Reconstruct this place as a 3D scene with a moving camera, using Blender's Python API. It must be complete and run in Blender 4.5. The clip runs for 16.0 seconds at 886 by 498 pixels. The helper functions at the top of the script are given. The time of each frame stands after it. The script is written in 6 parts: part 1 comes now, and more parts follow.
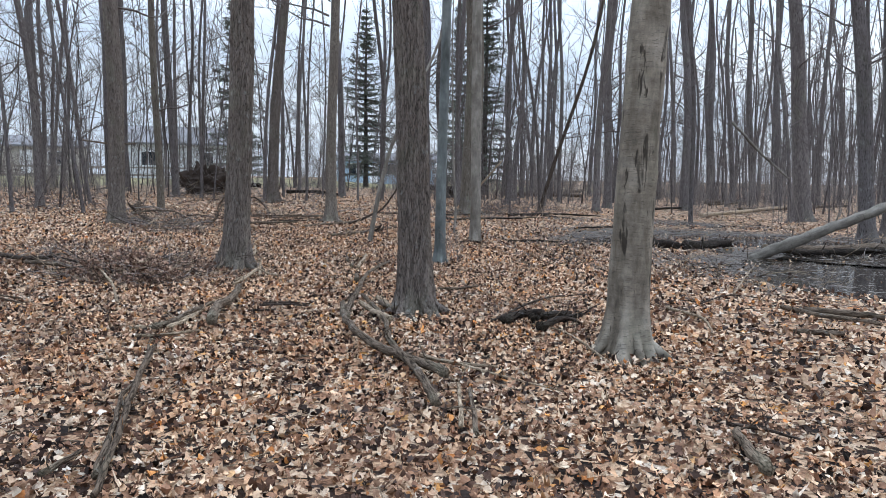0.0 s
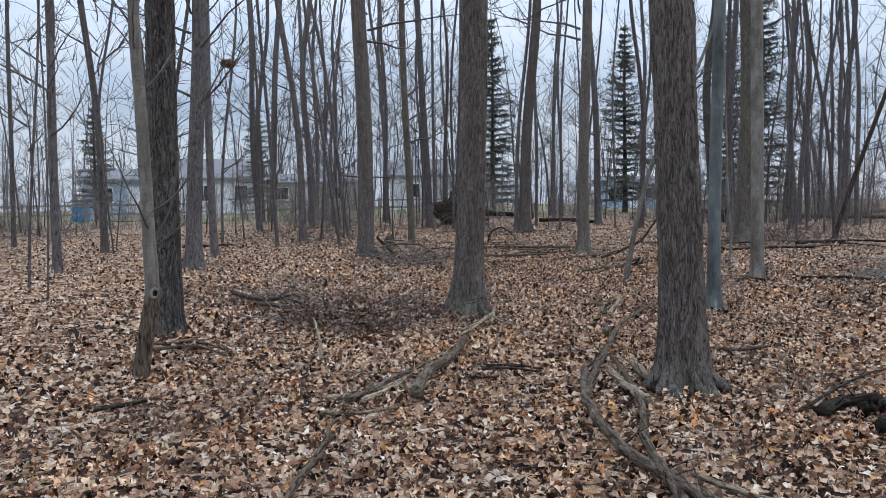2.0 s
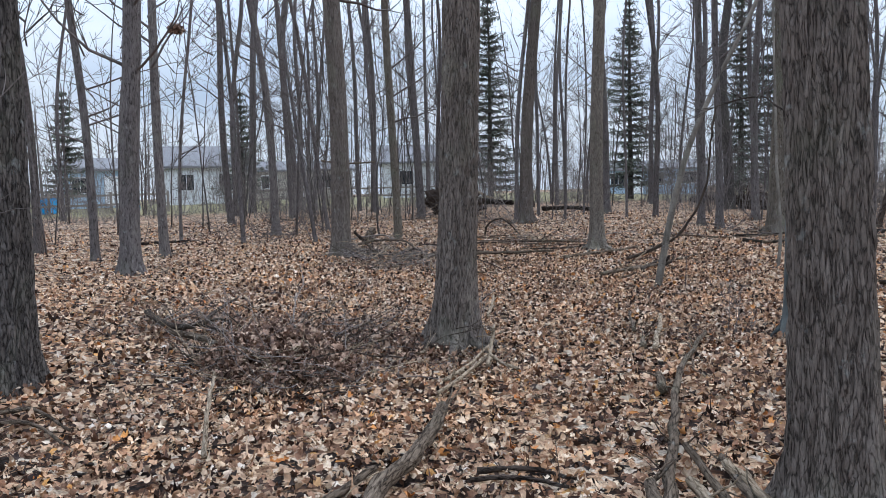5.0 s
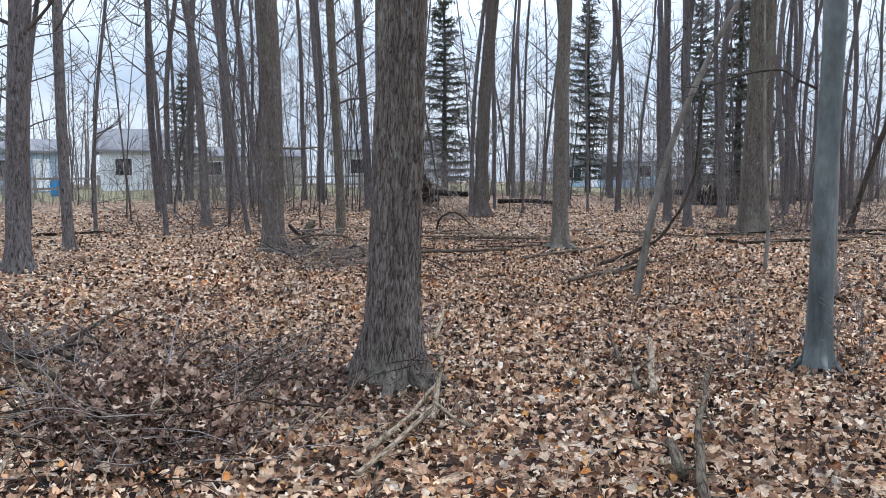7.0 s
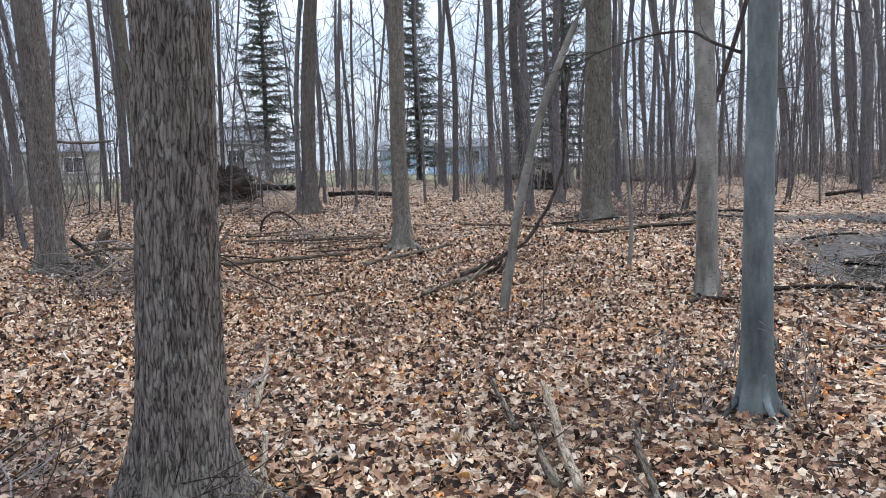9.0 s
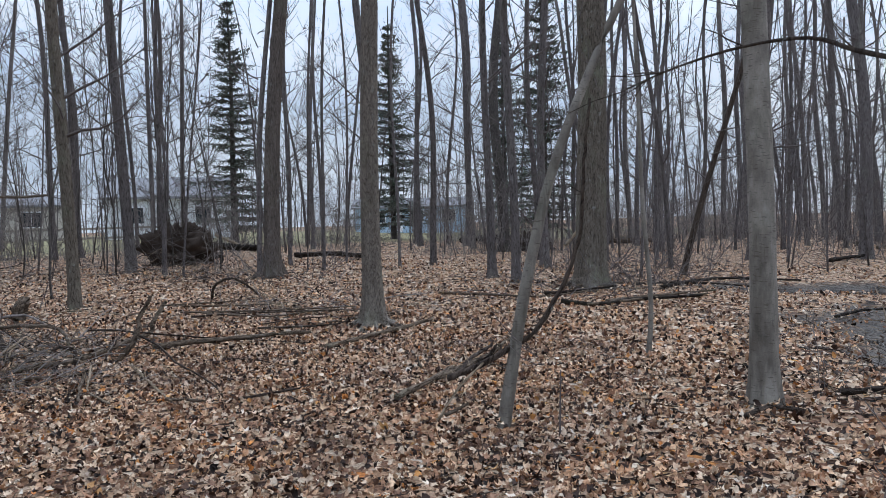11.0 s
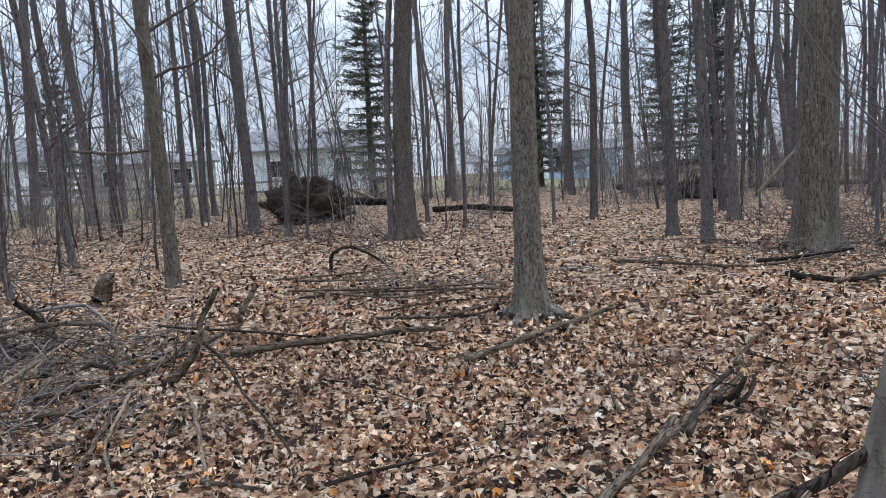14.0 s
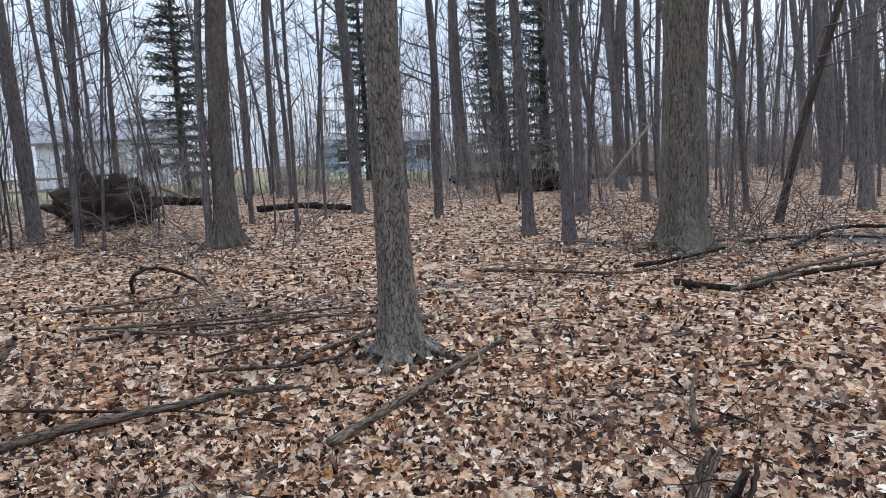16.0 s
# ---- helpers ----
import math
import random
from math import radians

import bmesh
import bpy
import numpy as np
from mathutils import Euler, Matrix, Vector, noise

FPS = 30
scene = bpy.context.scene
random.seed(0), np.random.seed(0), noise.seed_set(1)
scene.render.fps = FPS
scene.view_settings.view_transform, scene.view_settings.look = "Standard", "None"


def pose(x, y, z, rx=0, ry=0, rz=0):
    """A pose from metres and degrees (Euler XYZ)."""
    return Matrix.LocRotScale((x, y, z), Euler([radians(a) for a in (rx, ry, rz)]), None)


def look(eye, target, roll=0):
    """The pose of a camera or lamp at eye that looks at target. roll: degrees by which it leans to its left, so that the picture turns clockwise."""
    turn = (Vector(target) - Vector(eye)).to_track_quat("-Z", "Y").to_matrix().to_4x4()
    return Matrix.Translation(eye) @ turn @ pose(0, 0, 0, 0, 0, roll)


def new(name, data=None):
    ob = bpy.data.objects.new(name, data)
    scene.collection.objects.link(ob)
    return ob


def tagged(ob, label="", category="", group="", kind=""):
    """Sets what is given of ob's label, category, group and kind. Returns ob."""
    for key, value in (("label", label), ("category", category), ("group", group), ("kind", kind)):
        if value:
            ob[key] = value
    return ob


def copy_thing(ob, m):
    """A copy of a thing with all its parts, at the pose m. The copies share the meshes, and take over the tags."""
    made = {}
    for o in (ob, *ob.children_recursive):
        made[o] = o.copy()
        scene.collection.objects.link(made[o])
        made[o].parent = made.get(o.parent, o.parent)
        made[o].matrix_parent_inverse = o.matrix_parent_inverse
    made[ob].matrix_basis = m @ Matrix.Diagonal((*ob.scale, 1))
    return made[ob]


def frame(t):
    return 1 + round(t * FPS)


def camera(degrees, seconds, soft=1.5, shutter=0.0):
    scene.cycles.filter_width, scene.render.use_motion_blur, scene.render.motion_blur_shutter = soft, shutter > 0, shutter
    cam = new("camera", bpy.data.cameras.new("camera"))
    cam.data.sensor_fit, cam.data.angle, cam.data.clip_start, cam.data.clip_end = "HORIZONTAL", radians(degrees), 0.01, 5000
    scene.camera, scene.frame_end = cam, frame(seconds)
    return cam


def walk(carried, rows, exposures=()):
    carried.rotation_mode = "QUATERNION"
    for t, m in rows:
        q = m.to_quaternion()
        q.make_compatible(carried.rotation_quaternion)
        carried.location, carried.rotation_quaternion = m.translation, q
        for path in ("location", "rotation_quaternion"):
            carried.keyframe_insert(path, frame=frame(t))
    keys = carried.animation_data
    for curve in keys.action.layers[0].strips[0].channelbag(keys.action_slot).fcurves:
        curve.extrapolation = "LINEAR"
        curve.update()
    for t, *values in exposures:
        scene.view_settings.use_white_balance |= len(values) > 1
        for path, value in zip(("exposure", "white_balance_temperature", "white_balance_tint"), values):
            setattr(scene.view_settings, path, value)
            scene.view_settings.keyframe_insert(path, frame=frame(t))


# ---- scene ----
cam = camera(59.9, 16.0, soft=0.6)
PATH = [
    (0, (-0.179, 0.254, 1.644), (-0.934, 2.097, 1.462), 0.8),
    (0.5, (-0.297, 0.73, 1.662), (-1.334, 2.431, 1.483), -0.7),
    (1, (-0.553, 1.103, 1.669), (-1.684, 2.743, 1.492), 0.5),
    (1.5, (-0.713, 1.522, 1.683), (-1.956, 3.082, 1.533), -0.5),
    (2, (-0.943, 1.899, 1.683), (-2.267, 3.394, 1.569), -0.9),
    (2.5, (-1.266, 2.237, 1.725), (-2.629, 3.699, 1.665), 0.7),
    (3, (-1.567, 2.642, 1.686), (-2.939, 4.094, 1.604), -0.3),
    (3.5, (-1.925, 2.989, 1.688), (-3.295, 4.442, 1.582), -0.9),
    (4, (-2.223, 3.37, 1.717), (-3.546, 4.86, 1.543), -0.4),
    (4.2, (-2.306, 3.524, 1.723), (-3.632, 5.014, 1.583), -0.5),
    (6.3, (-3.263, 4.915, 1.678), (-4.578, 6.411, 1.499), -2.1),
    (6.5, (-3.383, 5.039, 1.706), (-4.698, 6.535, 1.525), -1.4),
    (7, (-3.636, 5.461, 1.704), (-4.862, 7.031, 1.53), -0.4),
    (7.5, (-3.905, 5.818, 1.726), (-5.058, 7.441, 1.534), -1.2),
    (8, (-4.197, 6.132, 1.775), (-5.185, 7.855, 1.536), -1.1),
    (8.5, (-4.407, 6.568, 1.782), (-5.309, 8.341, 1.571), -1.7),
    (9, (-4.662, 6.921, 1.793), (-5.518, 8.716, 1.578), -2.2),
    (9.2, (-4.778, 7.076, 1.822), (-5.587, 8.893, 1.608), -2.3),
    (11.3, (-5.62, 8.809, 1.865), (-6.414, 10.643, 1.804), -1.6),
    (11.5, (-5.714, 8.974, 1.87), (-6.518, 10.804, 1.797), -1.7),
    (12, (-6.018, 9.455, 1.863), (-6.858, 11.263, 1.7), -1.2),
    (12.5, (-6.216, 9.975, 1.866), (-7.165, 11.726, 1.686), -1.5),
    (13, (-6.505, 10.368, 1.85), (-7.522, 12.079, 1.65), -1.5),
    (13.5, (-6.767, 10.709, 1.888), (-7.813, 12.398, 1.661), -1.3),
    (14, (-7.048, 11.138, 1.916), (-8.168, 12.784, 1.725), -3.2),
    (14.5, (-7.416, 11.415, 1.932), (-8.535, 13.061, 1.734), -3.5),
    (15, (-7.648, 11.808, 1.924), (-8.691, 13.499, 1.693), -3.4),
    (15.5, (-7.891, 12.181, 1.968), (-8.897, 13.896, 1.75), -4.8),
    (16, (-8.166, 12.562, 1.999), (-8.882, 14.414, 1.759), -3.6),
]
walk(cam, [(t, look(eye, target, roll)) for t, eye, target, roll in PATH],
     exposures=[(0.0, 0.02, 5950, 9), (0.5, -0.16, 5930, 9), (2.5, -0.38, 5830, 10), (3.5, -0.29, 5880, 11), (4.0, -0.23, 5880, 10), (6.5, -0.01, 5880, 10), (7.0, 0.05, 5880, 10), (7.5, -0.02, 5880, 10), (8.0, -0.12, 5880, 10), (8.5, 0.12, 5880, 10), (9.0, 0.20, 5880, 10), (11.5, -0.44, 5830, 10), (12.5, -0.04, 5880, 10), (14.5, -0.10, 5930, 10), (16.0, -0.04, 5880, 10)])

# ---- world and light: an overcast late-autumn afternoon ----
world = bpy.data.worlds.new("overcast_sky")
scene.world = world
world.use_nodes = True
wn, wl = world.node_tree.nodes, world.node_tree.links
wn.clear()
sky = wn.new("ShaderNodeTexSky")
sky.sky_type, sky.sun_disc, sky.sun_elevation, sky.sun_rotation = "NISHITA", False, radians(24), radians(35)
sky.air_density, sky.dust_density, sky.ozone_density = 1.0, 2.0, 1.0
co = wn.new("ShaderNodeTexCoord")
mp = wn.new("ShaderNodeMapping")
mp.inputs["Scale"].default_value = (2.0, 2.0, 7.0)
cl = wn.new("ShaderNodeTexNoise")
cl.inputs["Scale"].default_value, cl.inputs["Detail"].default_value, cl.inputs["Distortion"].default_value = 1.6, 6.0, 0.4
ramp = wn.new("ShaderNodeValToRGB")
ramp.color_ramp.elements[0].position, ramp.color_ramp.elements[0].color = 0.32, (0.64, 0.74, 0.88, 1)
ramp.color_ramp.elements[1].position, ramp.color_ramp.elements[1].color = 0.66, (0.98, 1.03, 1.09, 1)
dim = wn.new("ShaderNodeVectorMath")
dim.operation = "SCALE"
dim.inputs["Scale"].default_value = 0.10
mix = wn.new("ShaderNodeMix")
mix.data_type = "RGBA"
mix.inputs["Factor"].default_value = 0.86
bg = wn.new("ShaderNodeBackground")
bg.inputs["Strength"].default_value = 1.0
out = wn.new("ShaderNodeOutputWorld")
wl.new(co.outputs["Generated"], mp.inputs["Vector"])
wl.new(mp.outputs["Vector"], cl.inputs["Vector"])
wl.new(cl.outputs["Fac"], ramp.inputs["Fac"])
wl.new(sky.outputs["Color"], dim.inputs[0])
wl.new(dim.outputs["Vector"], mix.inputs[6])
wl.new(ramp.outputs["Color"], mix.inputs[7])
up = wn.new("ShaderNodeSeparateXYZ")
wl.new(co.outputs["Generated"], up.inputs["Vector"])
lift = wn.new("ShaderNodeMapRange")
lift.inputs["From Min"].default_value, lift.inputs["From Max"].default_value = 0.12, 1.0
lift.inputs["To Min"].default_value, lift.inputs["To Max"].default_value = 1.0, 3.7
wl.new(up.outputs["Z"], lift.inputs["Value"])
wl.new(lift.outputs["Result"], bg.inputs["Strength"])
wl.new(mix.outputs[2], bg.inputs["Color"])
wl.new(bg.outputs["Background"], out.inputs["Surface"])
sun = new("sun", bpy.data.lights.new("sun", "SUN"))
sun.data.energy, sun.data.angle, sun.data.color = 1.2, radians(20), (1.0, 0.93, 0.84)
sun.matrix_world = look((0, 0, 30), (0 - math.sin(radians(35)) * 30, 0 - math.cos(radians(35)) * 30, 30 - 30 * math.tan(radians(32))))


# ---- materials ----
def shader(name, rough=0.8):
    m = bpy.data.materials.new(name)
    m.use_nodes = True
    n, l = m.node_tree.nodes, m.node_tree.links
    b = n["Principled BSDF"]
    b.inputs["Roughness"].default_value = rough
    b.inputs["Specular IOR Level"].default_value = 0.12
    return m, n, l, b


def fill_ramp(r, stops):
    e = r.color_ramp.elements
    while len(e) > len(stops):
        e.remove(e[-1])
    while len(e) < len(stops):
        e.new(1.0)
    for el, (p, c) in zip(e, stops):
        el.position, el.color = p, (*c, 1)


def coords(n, l, scale, source="Object"):
    c, m = n.new("ShaderNodeTexCoord"), n.new("ShaderNodeMapping")
    m.inputs["Scale"].default_value = scale
    l.new(c.outputs[source], m.inputs["Vector"])
    return m.outputs["Vector"]


def noise_tex(n, l, vec, scale, detail=4.0, rough=0.6, distort=0.0):
    t = n.new("ShaderNodeTexNoise")
    t.inputs["Scale"].default_value, t.inputs["Detail"].default_value = scale, detail
    t.inputs["Roughness"].default_value, t.inputs["Distortion"].default_value = rough, distort
    l.new(vec, t.inputs["Vector"])
    return t.outputs["Fac"]


def ramp_of(n, l, fac, stops):
    r = n.new("ShaderNodeValToRGB")
    fill_ramp(r, stops)
    l.new(fac, r.inputs["Fac"])
    return r.outputs["Color"]


def blend(n, l, fac, a, b, how="MIX"):
    m = n.new("ShaderNodeMix")
    m.data_type, m.blend_type = "RGBA", how
    for key, v in ((0, fac), (6, a), (7, b)):
        if isinstance(v, (int, float)):
            m.inputs[key].default_value = v
        elif isinstance(v, tuple):
            m.inputs[key].default_value = (*v, 1)
        else:
            l.new(v, m.inputs[key])
    return m.outputs[2]


def bump(n, l, b, height, strength, dist, under=None):
    k = n.new("ShaderNodeBump")
    k.inputs["Strength"].default_value, k.inputs["Distance"].default_value = strength, dist
    l.new(height, k.inputs["Height"])
    if under:
        l.new(under, k.inputs["Normal"])
    l.new(k.outputs["Normal"], b.inputs["Normal"])
    return k.outputs["Normal"]


def furrowed_bark(name, dark, mid, light, moss=0.25, across=38.0, squat=0.16, crack=0.55):
    """Bark in narrow upright plates with dark furrows between them, lichen in blotches and a little moss."""
    m, n, l, b = shader(name, 0.9)
    v = coords(n, l, (1, 1, squat))
    warp = n.new("ShaderNodeTexNoise")
    warp.inputs["Scale"].default_value, warp.inputs["Detail"].default_value, warp.inputs["Roughness"].default_value = across * 0.5, 6.0, 0.7
    l.new(v, warp.inputs["Vector"])
    add = n.new("ShaderNodeVectorMath")
    add.operation = "MULTIPLY_ADD"
    k = 1.5 / across
    add.inputs[1].default_value = (k, k, k)
    l.new(warp.outputs["Color"], add.inputs[0])
    l.new(v, add.inputs[2])
    cell = n.new("ShaderNodeTexVoronoi")
    cell.feature = "DISTANCE_TO_EDGE"
    cell.inputs["Scale"].default_value = across
    l.new(add.outputs["Vector"], cell.inputs["Vector"])
    ridge = noise_tex(n, l, v, across * 0.9, 5, 0.65, 0.6)
    rag = n.new("ShaderNodeMath")
    rag.operation = "MULTIPLY_ADD"
    rag.inputs[1].default_value, rag.inputs[2].default_value = crack, -0.44 * crack
    l.new(ridge, rag.inputs[0])
    gap = n.new("ShaderNodeMath")
    l.new(cell.outputs["Distance"], gap.inputs[0])
    l.new(rag.outputs[0], gap.inputs[1])
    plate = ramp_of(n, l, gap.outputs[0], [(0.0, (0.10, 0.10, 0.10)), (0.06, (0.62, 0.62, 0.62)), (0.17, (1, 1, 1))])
    fine = noise_tex(n, l, coords(n, l, (1, 1, 0.4)), 130, 4, 0.7)
    big = noise_tex(n, l, coords(n, l, (1, 1, 0.6)), 2.3, 4)
    col = ramp_of(n, l, ridge, [(0.32, mid), (0.66, light)])
    # Shade of the modelled clefts, put into the colour by their depth.
    cleft_shade = n.new("ShaderNodeAttribute")
    cleft_shade.attribute_name = "cleft_shade"
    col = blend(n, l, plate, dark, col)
    col = blend(n, l, ramp_of(n, l, cleft_shade.outputs["Fac"], [(0.40, (0, 0, 0)), (0.95, (0.42, 0.42, 0.42))]), col, dark)
    col = blend(n, l, 0.5, col, ramp_of(n, l, fine, [(0.3, dark), (0.7, light)]), "OVERLAY")
    col = blend(n, l, ramp_of(n, l, big, [(0.52, (0, 0, 0)), (0.74, (moss, moss, moss))]), col, (0.19, 0.21, 0.14))
    lich = noise_tex(n, l, coords(n, l, (1, 1, 0.8)), 9, 5, 0.7)
    col = blend(n, l, ramp_of(n, l, lich, [(0.60, (0, 0, 0)), (0.70, (0.35, 0.35, 0.35))]), col, (0.40, 0.43, 0.42))
    # Upright streaks: bark mottling plus trunk-side shading multiplied into the colour.
    shade_streak = noise_tex(n, l, coords(n, l, (1, 1, 0.10)), 7.5, 4, 0.6, 0.5)
    col = blend(n, l, 0.4, col, ramp_of(n, l, shade_streak, [(0.34, (0.52, 0.50, 0.48)), (0.52, (0.92, 0.91, 0.90)), (0.68, (1.2, 1.2, 1.2))]), "MULTIPLY")
    each = n.new("ShaderNodeObjectInfo")
    col = blend(n, l, 0.8, col, ramp_of(n, l, each.outputs["Random"], [(0.0, (0.76, 0.73, 0.71)), (0.5, (0.98, 0.98, 0.99)), (1.0, (1.20, 1.18, 1.15))]), "MULTIPLY")
    l.new(col, b.inputs["Base Color"])
    first = bump(n, l, b, plate, 1.0, 0.35 / across)
    second = bump(n, l, b, ridge, 0.6, 0.02, first)
    bump(n, l, b, fine, 0.6, 0.006, second)
    return m


def smooth_bark(name, dark, mid, light, bands=0.5, split=0.0):
    """Smooth grey bark with fine lines across it and pale blotches."""
    m, n, l, b = shader(name, 0.75)
    band = noise_tex(n, l, coords(n, l, (1, 1, 4.5)), 4.5, 5, 0.6, 0.8)
    blot = noise_tex(n, l, coords(n, l, (1, 1, 0.45)), 5.0, 5, 0.65)
    fine = noise_tex(n, l, coords(n, l, (1, 1, 1.4)), 70, 3)
    col = ramp_of(n, l, blot, [(0.32, dark), (0.5, mid), (0.66, light)])
    col = blend(n, l, bands, col, ramp_of(n, l, band, [(0.38, dark), (0.55, mid), (0.70, light)]), "OVERLAY")
    col = blend(n, l, 0.3, col, ramp_of(n, l, fine, [(0.3, dark), (0.7, light)]), "OVERLAY")
    moss = noise_tex(n, l, coords(n, l, (1, 1, 0.5)), 3.1, 5)
    col = blend(n, l, ramp_of(n, l, moss, [(0.52, (0, 0, 0)), (0.72, (0.18, 0.18, 0.18))]), col, (0.16, 0.18, 0.11))
    if split:
        crack = noise_tex(n, l, coords(n, l, (1, 1, 0.16)), 13, 4, 0.55, 0.8)
        col = blend(n, l, ramp_of(n, l, crack, [(0.35, (split, split, split)), (0.40, (0, 0, 0))]), col, (0.03, 0.025, 0.02))
        lent = noise_tex(n, l, coords(n, l, (1, 1, 5.5)), 16, 3, 0.5)
        col = blend(n, l, ramp_of(n, l, lent, [(0.33, (0.6, 0.6, 0.6)), (0.40, (0, 0, 0))]), col, (0.06, 0.05, 0.04))
    # Same streaks here: uneven bark tone and side shading, both in the colour.
    shade_streak = noise_tex(n, l, coords(n, l, (1, 1, 0.22)), 6.0, 4, 0.6, 0.5)
    col = blend(n, l, 0.7, col, ramp_of(n, l, shade_streak, [(0.34, (0.48, 0.46, 0.42)), (0.52, (0.94, 0.94, 0.92)), (0.68, (1.2, 1.2, 1.2))]), "MULTIPLY")
    l.new(col, b.inputs["Base Color"])
    first = bump(n, l, b, band, 0.35, 0.004)
    bump(n, l, b, fine, 0.4, 0.004, first)
    return m


def plain(name, base, var=0.25, scale=6.0, rough=0.7, depth=0.002):
    """A painted, plastic or dull surface with stains at two scales."""
    m, n, l, b = shader(name, rough)
    big = noise_tex(n, l, coords(n, l, (1, 1, 1)), scale, 5)
    fine = noise_tex(n, l, coords(n, l, (1, 1, 1)), scale * 14, 3)
    lo, hi = tuple(c * (1 - var) for c in base), tuple(min(1, c * (1 + var)) for c in base)
    col = ramp_of(n, l, big, [(0.3, lo), (0.7, hi)])
    col = blend(n, l, 0.25, col, ramp_of(n, l, fine, [(0.3, lo), (0.7, hi)]))
    l.new(col, b.inputs["Base Color"])
    bump(n, l, b, fine, 0.3, depth)
    return m


# Leaf tones; the near-black stops also carry the shade between leaves.
LEAF_STOPS = [(0.0, (0.008, 0.006, 0.005)), (0.17, (0.034, 0.020, 0.015)), (0.28, (0.105, 0.057, 0.037)), (0.41, (0.270, 0.152, 0.094)), (0.57, (0.435, 0.277, 0.173)),
              (0.75, (0.535, 0.388, 0.264)), (0.91, (0.600, 0.486, 0.366)), (0.968, (0.655, 0.577, 0.478)), (0.984, (0.520, 0.285, 0.095)), (1.0, (0.520, 0.200, 0.060))]


def litter_ground():
    m, n, l, b = shader("leaf_litter_ground", 0.85)
    v = coords(n, l, (1, 1, 1))
    warp = n.new("ShaderNodeTexNoise")
    warp.inputs["Scale"].default_value = 9.0
    l.new(v, warp.inputs["Vector"])
    add = n.new("ShaderNodeVectorMath")
    add.operation = "MULTIPLY_ADD"
    add.inputs[1].default_value = (0.16, 0.16, 0.16)
    l.new(warp.outputs["Color"], add.inputs[0])
    l.new(v, add.inputs[2])
    cell = n.new("ShaderNodeTexVoronoi")
    cell.inputs["Scale"].default_value = 14.0
    l.new(add.outputs["Vector"], cell.inputs["Vector"])
    sep = n.new("ShaderNodeSeparateColor")
    l.new(cell.outputs["Color"], sep.inputs["Color"])
    col = ramp_of(n, l, sep.outputs["Red"], LEAF_STOPS)
    # Darker cell edges: shade between the drawn leaves, put into the colour.
    edge = ramp_of(n, l, cell.outputs["Distance"], [(0.3, (1, 1, 1)), (0.9, (0.76, 0.72, 0.69))])
    col = blend(n, l, 1.0, col, edge, "MULTIPLY")
    patch = noise_tex(n, l, v, 0.55, 5, 0.65)
    col = blend(n, l, ramp_of(n, l, patch, [(0.50, (0, 0, 0)), (0.70, (0.3, 0.3, 0.3))]), col, (0.085, 0.058, 0.042))
    # Fine flecks: litter grain and gap shade multiplied into the ground colour.
    gap_fleck = noise_tex(n, l, v, 55, 4, 0.7)
    col = blend(n, l, 1.0, col, ramp_of(n, l, gap_fleck, [(0.36, (0.46, 0.43, 0.41)), (0.60, (1.12, 1.12, 1.12))]), "MULTIPLY")
    mud = n.new("ShaderNodeAttribute")
    mud.attribute_name = "mud"
    dirt = ramp_of(n, l, noise_tex(n, l, v, 7, 6), [(0.35, (0.022, 0.019, 0.017)), (0.65, (0.085, 0.068, 0.055))])
    col = blend(n, l, mud.outputs["Fac"], col, dirt)
    lawn = n.new("ShaderNodeAttribute")
    lawn.attribute_name = "lawn"
    turf = ramp_of(n, l, noise_tex(n, l, v, 3, 6), [(0.35, (0.12, 0.13, 0.06)), (0.65, (0.24, 0.23, 0.13))])
    col = blend(n, l, lawn.outputs["Fac"], col, turf)
    l.new(col, b.inputs["Base Color"])
    rough = n.new("ShaderNodeMapRange")
    rough.inputs["To Min"].default_value, rough.inputs["To Max"].default_value = 0.85, 0.42
    l.new(mud.outputs["Fac"], rough.inputs["Value"])
    l.new(rough.outputs["Result"], b.inputs["Roughness"])
    first = bump(n, l, b, cell.outputs["Distance"], 0.8, 0.04)
    bump(n, l, b, noise_tex(n, l, v, 60, 3), 0.4, 0.01, first)
    return m


def leaf_material(name, stops, patchy=True):
    m, n, l, b = shader(name, 0.62)
    g = n.new("ShaderNodeNewGeometry")
    v = coords(n, l, (1, 1, 1))
    col = ramp_of(n, l, g.outputs["Random Per Island"], stops)
    vein = noise_tex(n, l, v, 46, 4, 0.65)
    col = blend(n, l, 0.5, col, ramp_of(n, l, vein, [(0.32, (0.26, 0.24, 0.23)), (0.68, (0.80, 0.78, 0.74))]), "OVERLAY")
    if patchy:
        hue = noise_tex(n, l, v, 1.7, 5, 0.7, 0.5)
        col = blend(n, l, 0.7, col, ramp_of(n, l, hue, [(0.36, (0.86, 0.88, 1.0)), (0.50, (1.0, 0.98, 0.97)), (0.62, (1.18, 0.98, 0.82))]), "MULTIPLY")
        patch = noise_tex(n, l, v, 0.75, 5, 0.65)
        col = blend(n, l, ramp_of(n, l, patch, [(0.50, (0, 0, 0)), (0.66, (0.55, 0.55, 0.55))]), col, (0.085, 0.056, 0.046))
    l.new(col, b.inputs["Base Color"])
    bump(n, l, b, vein, 0.7, 0.008)
    return m


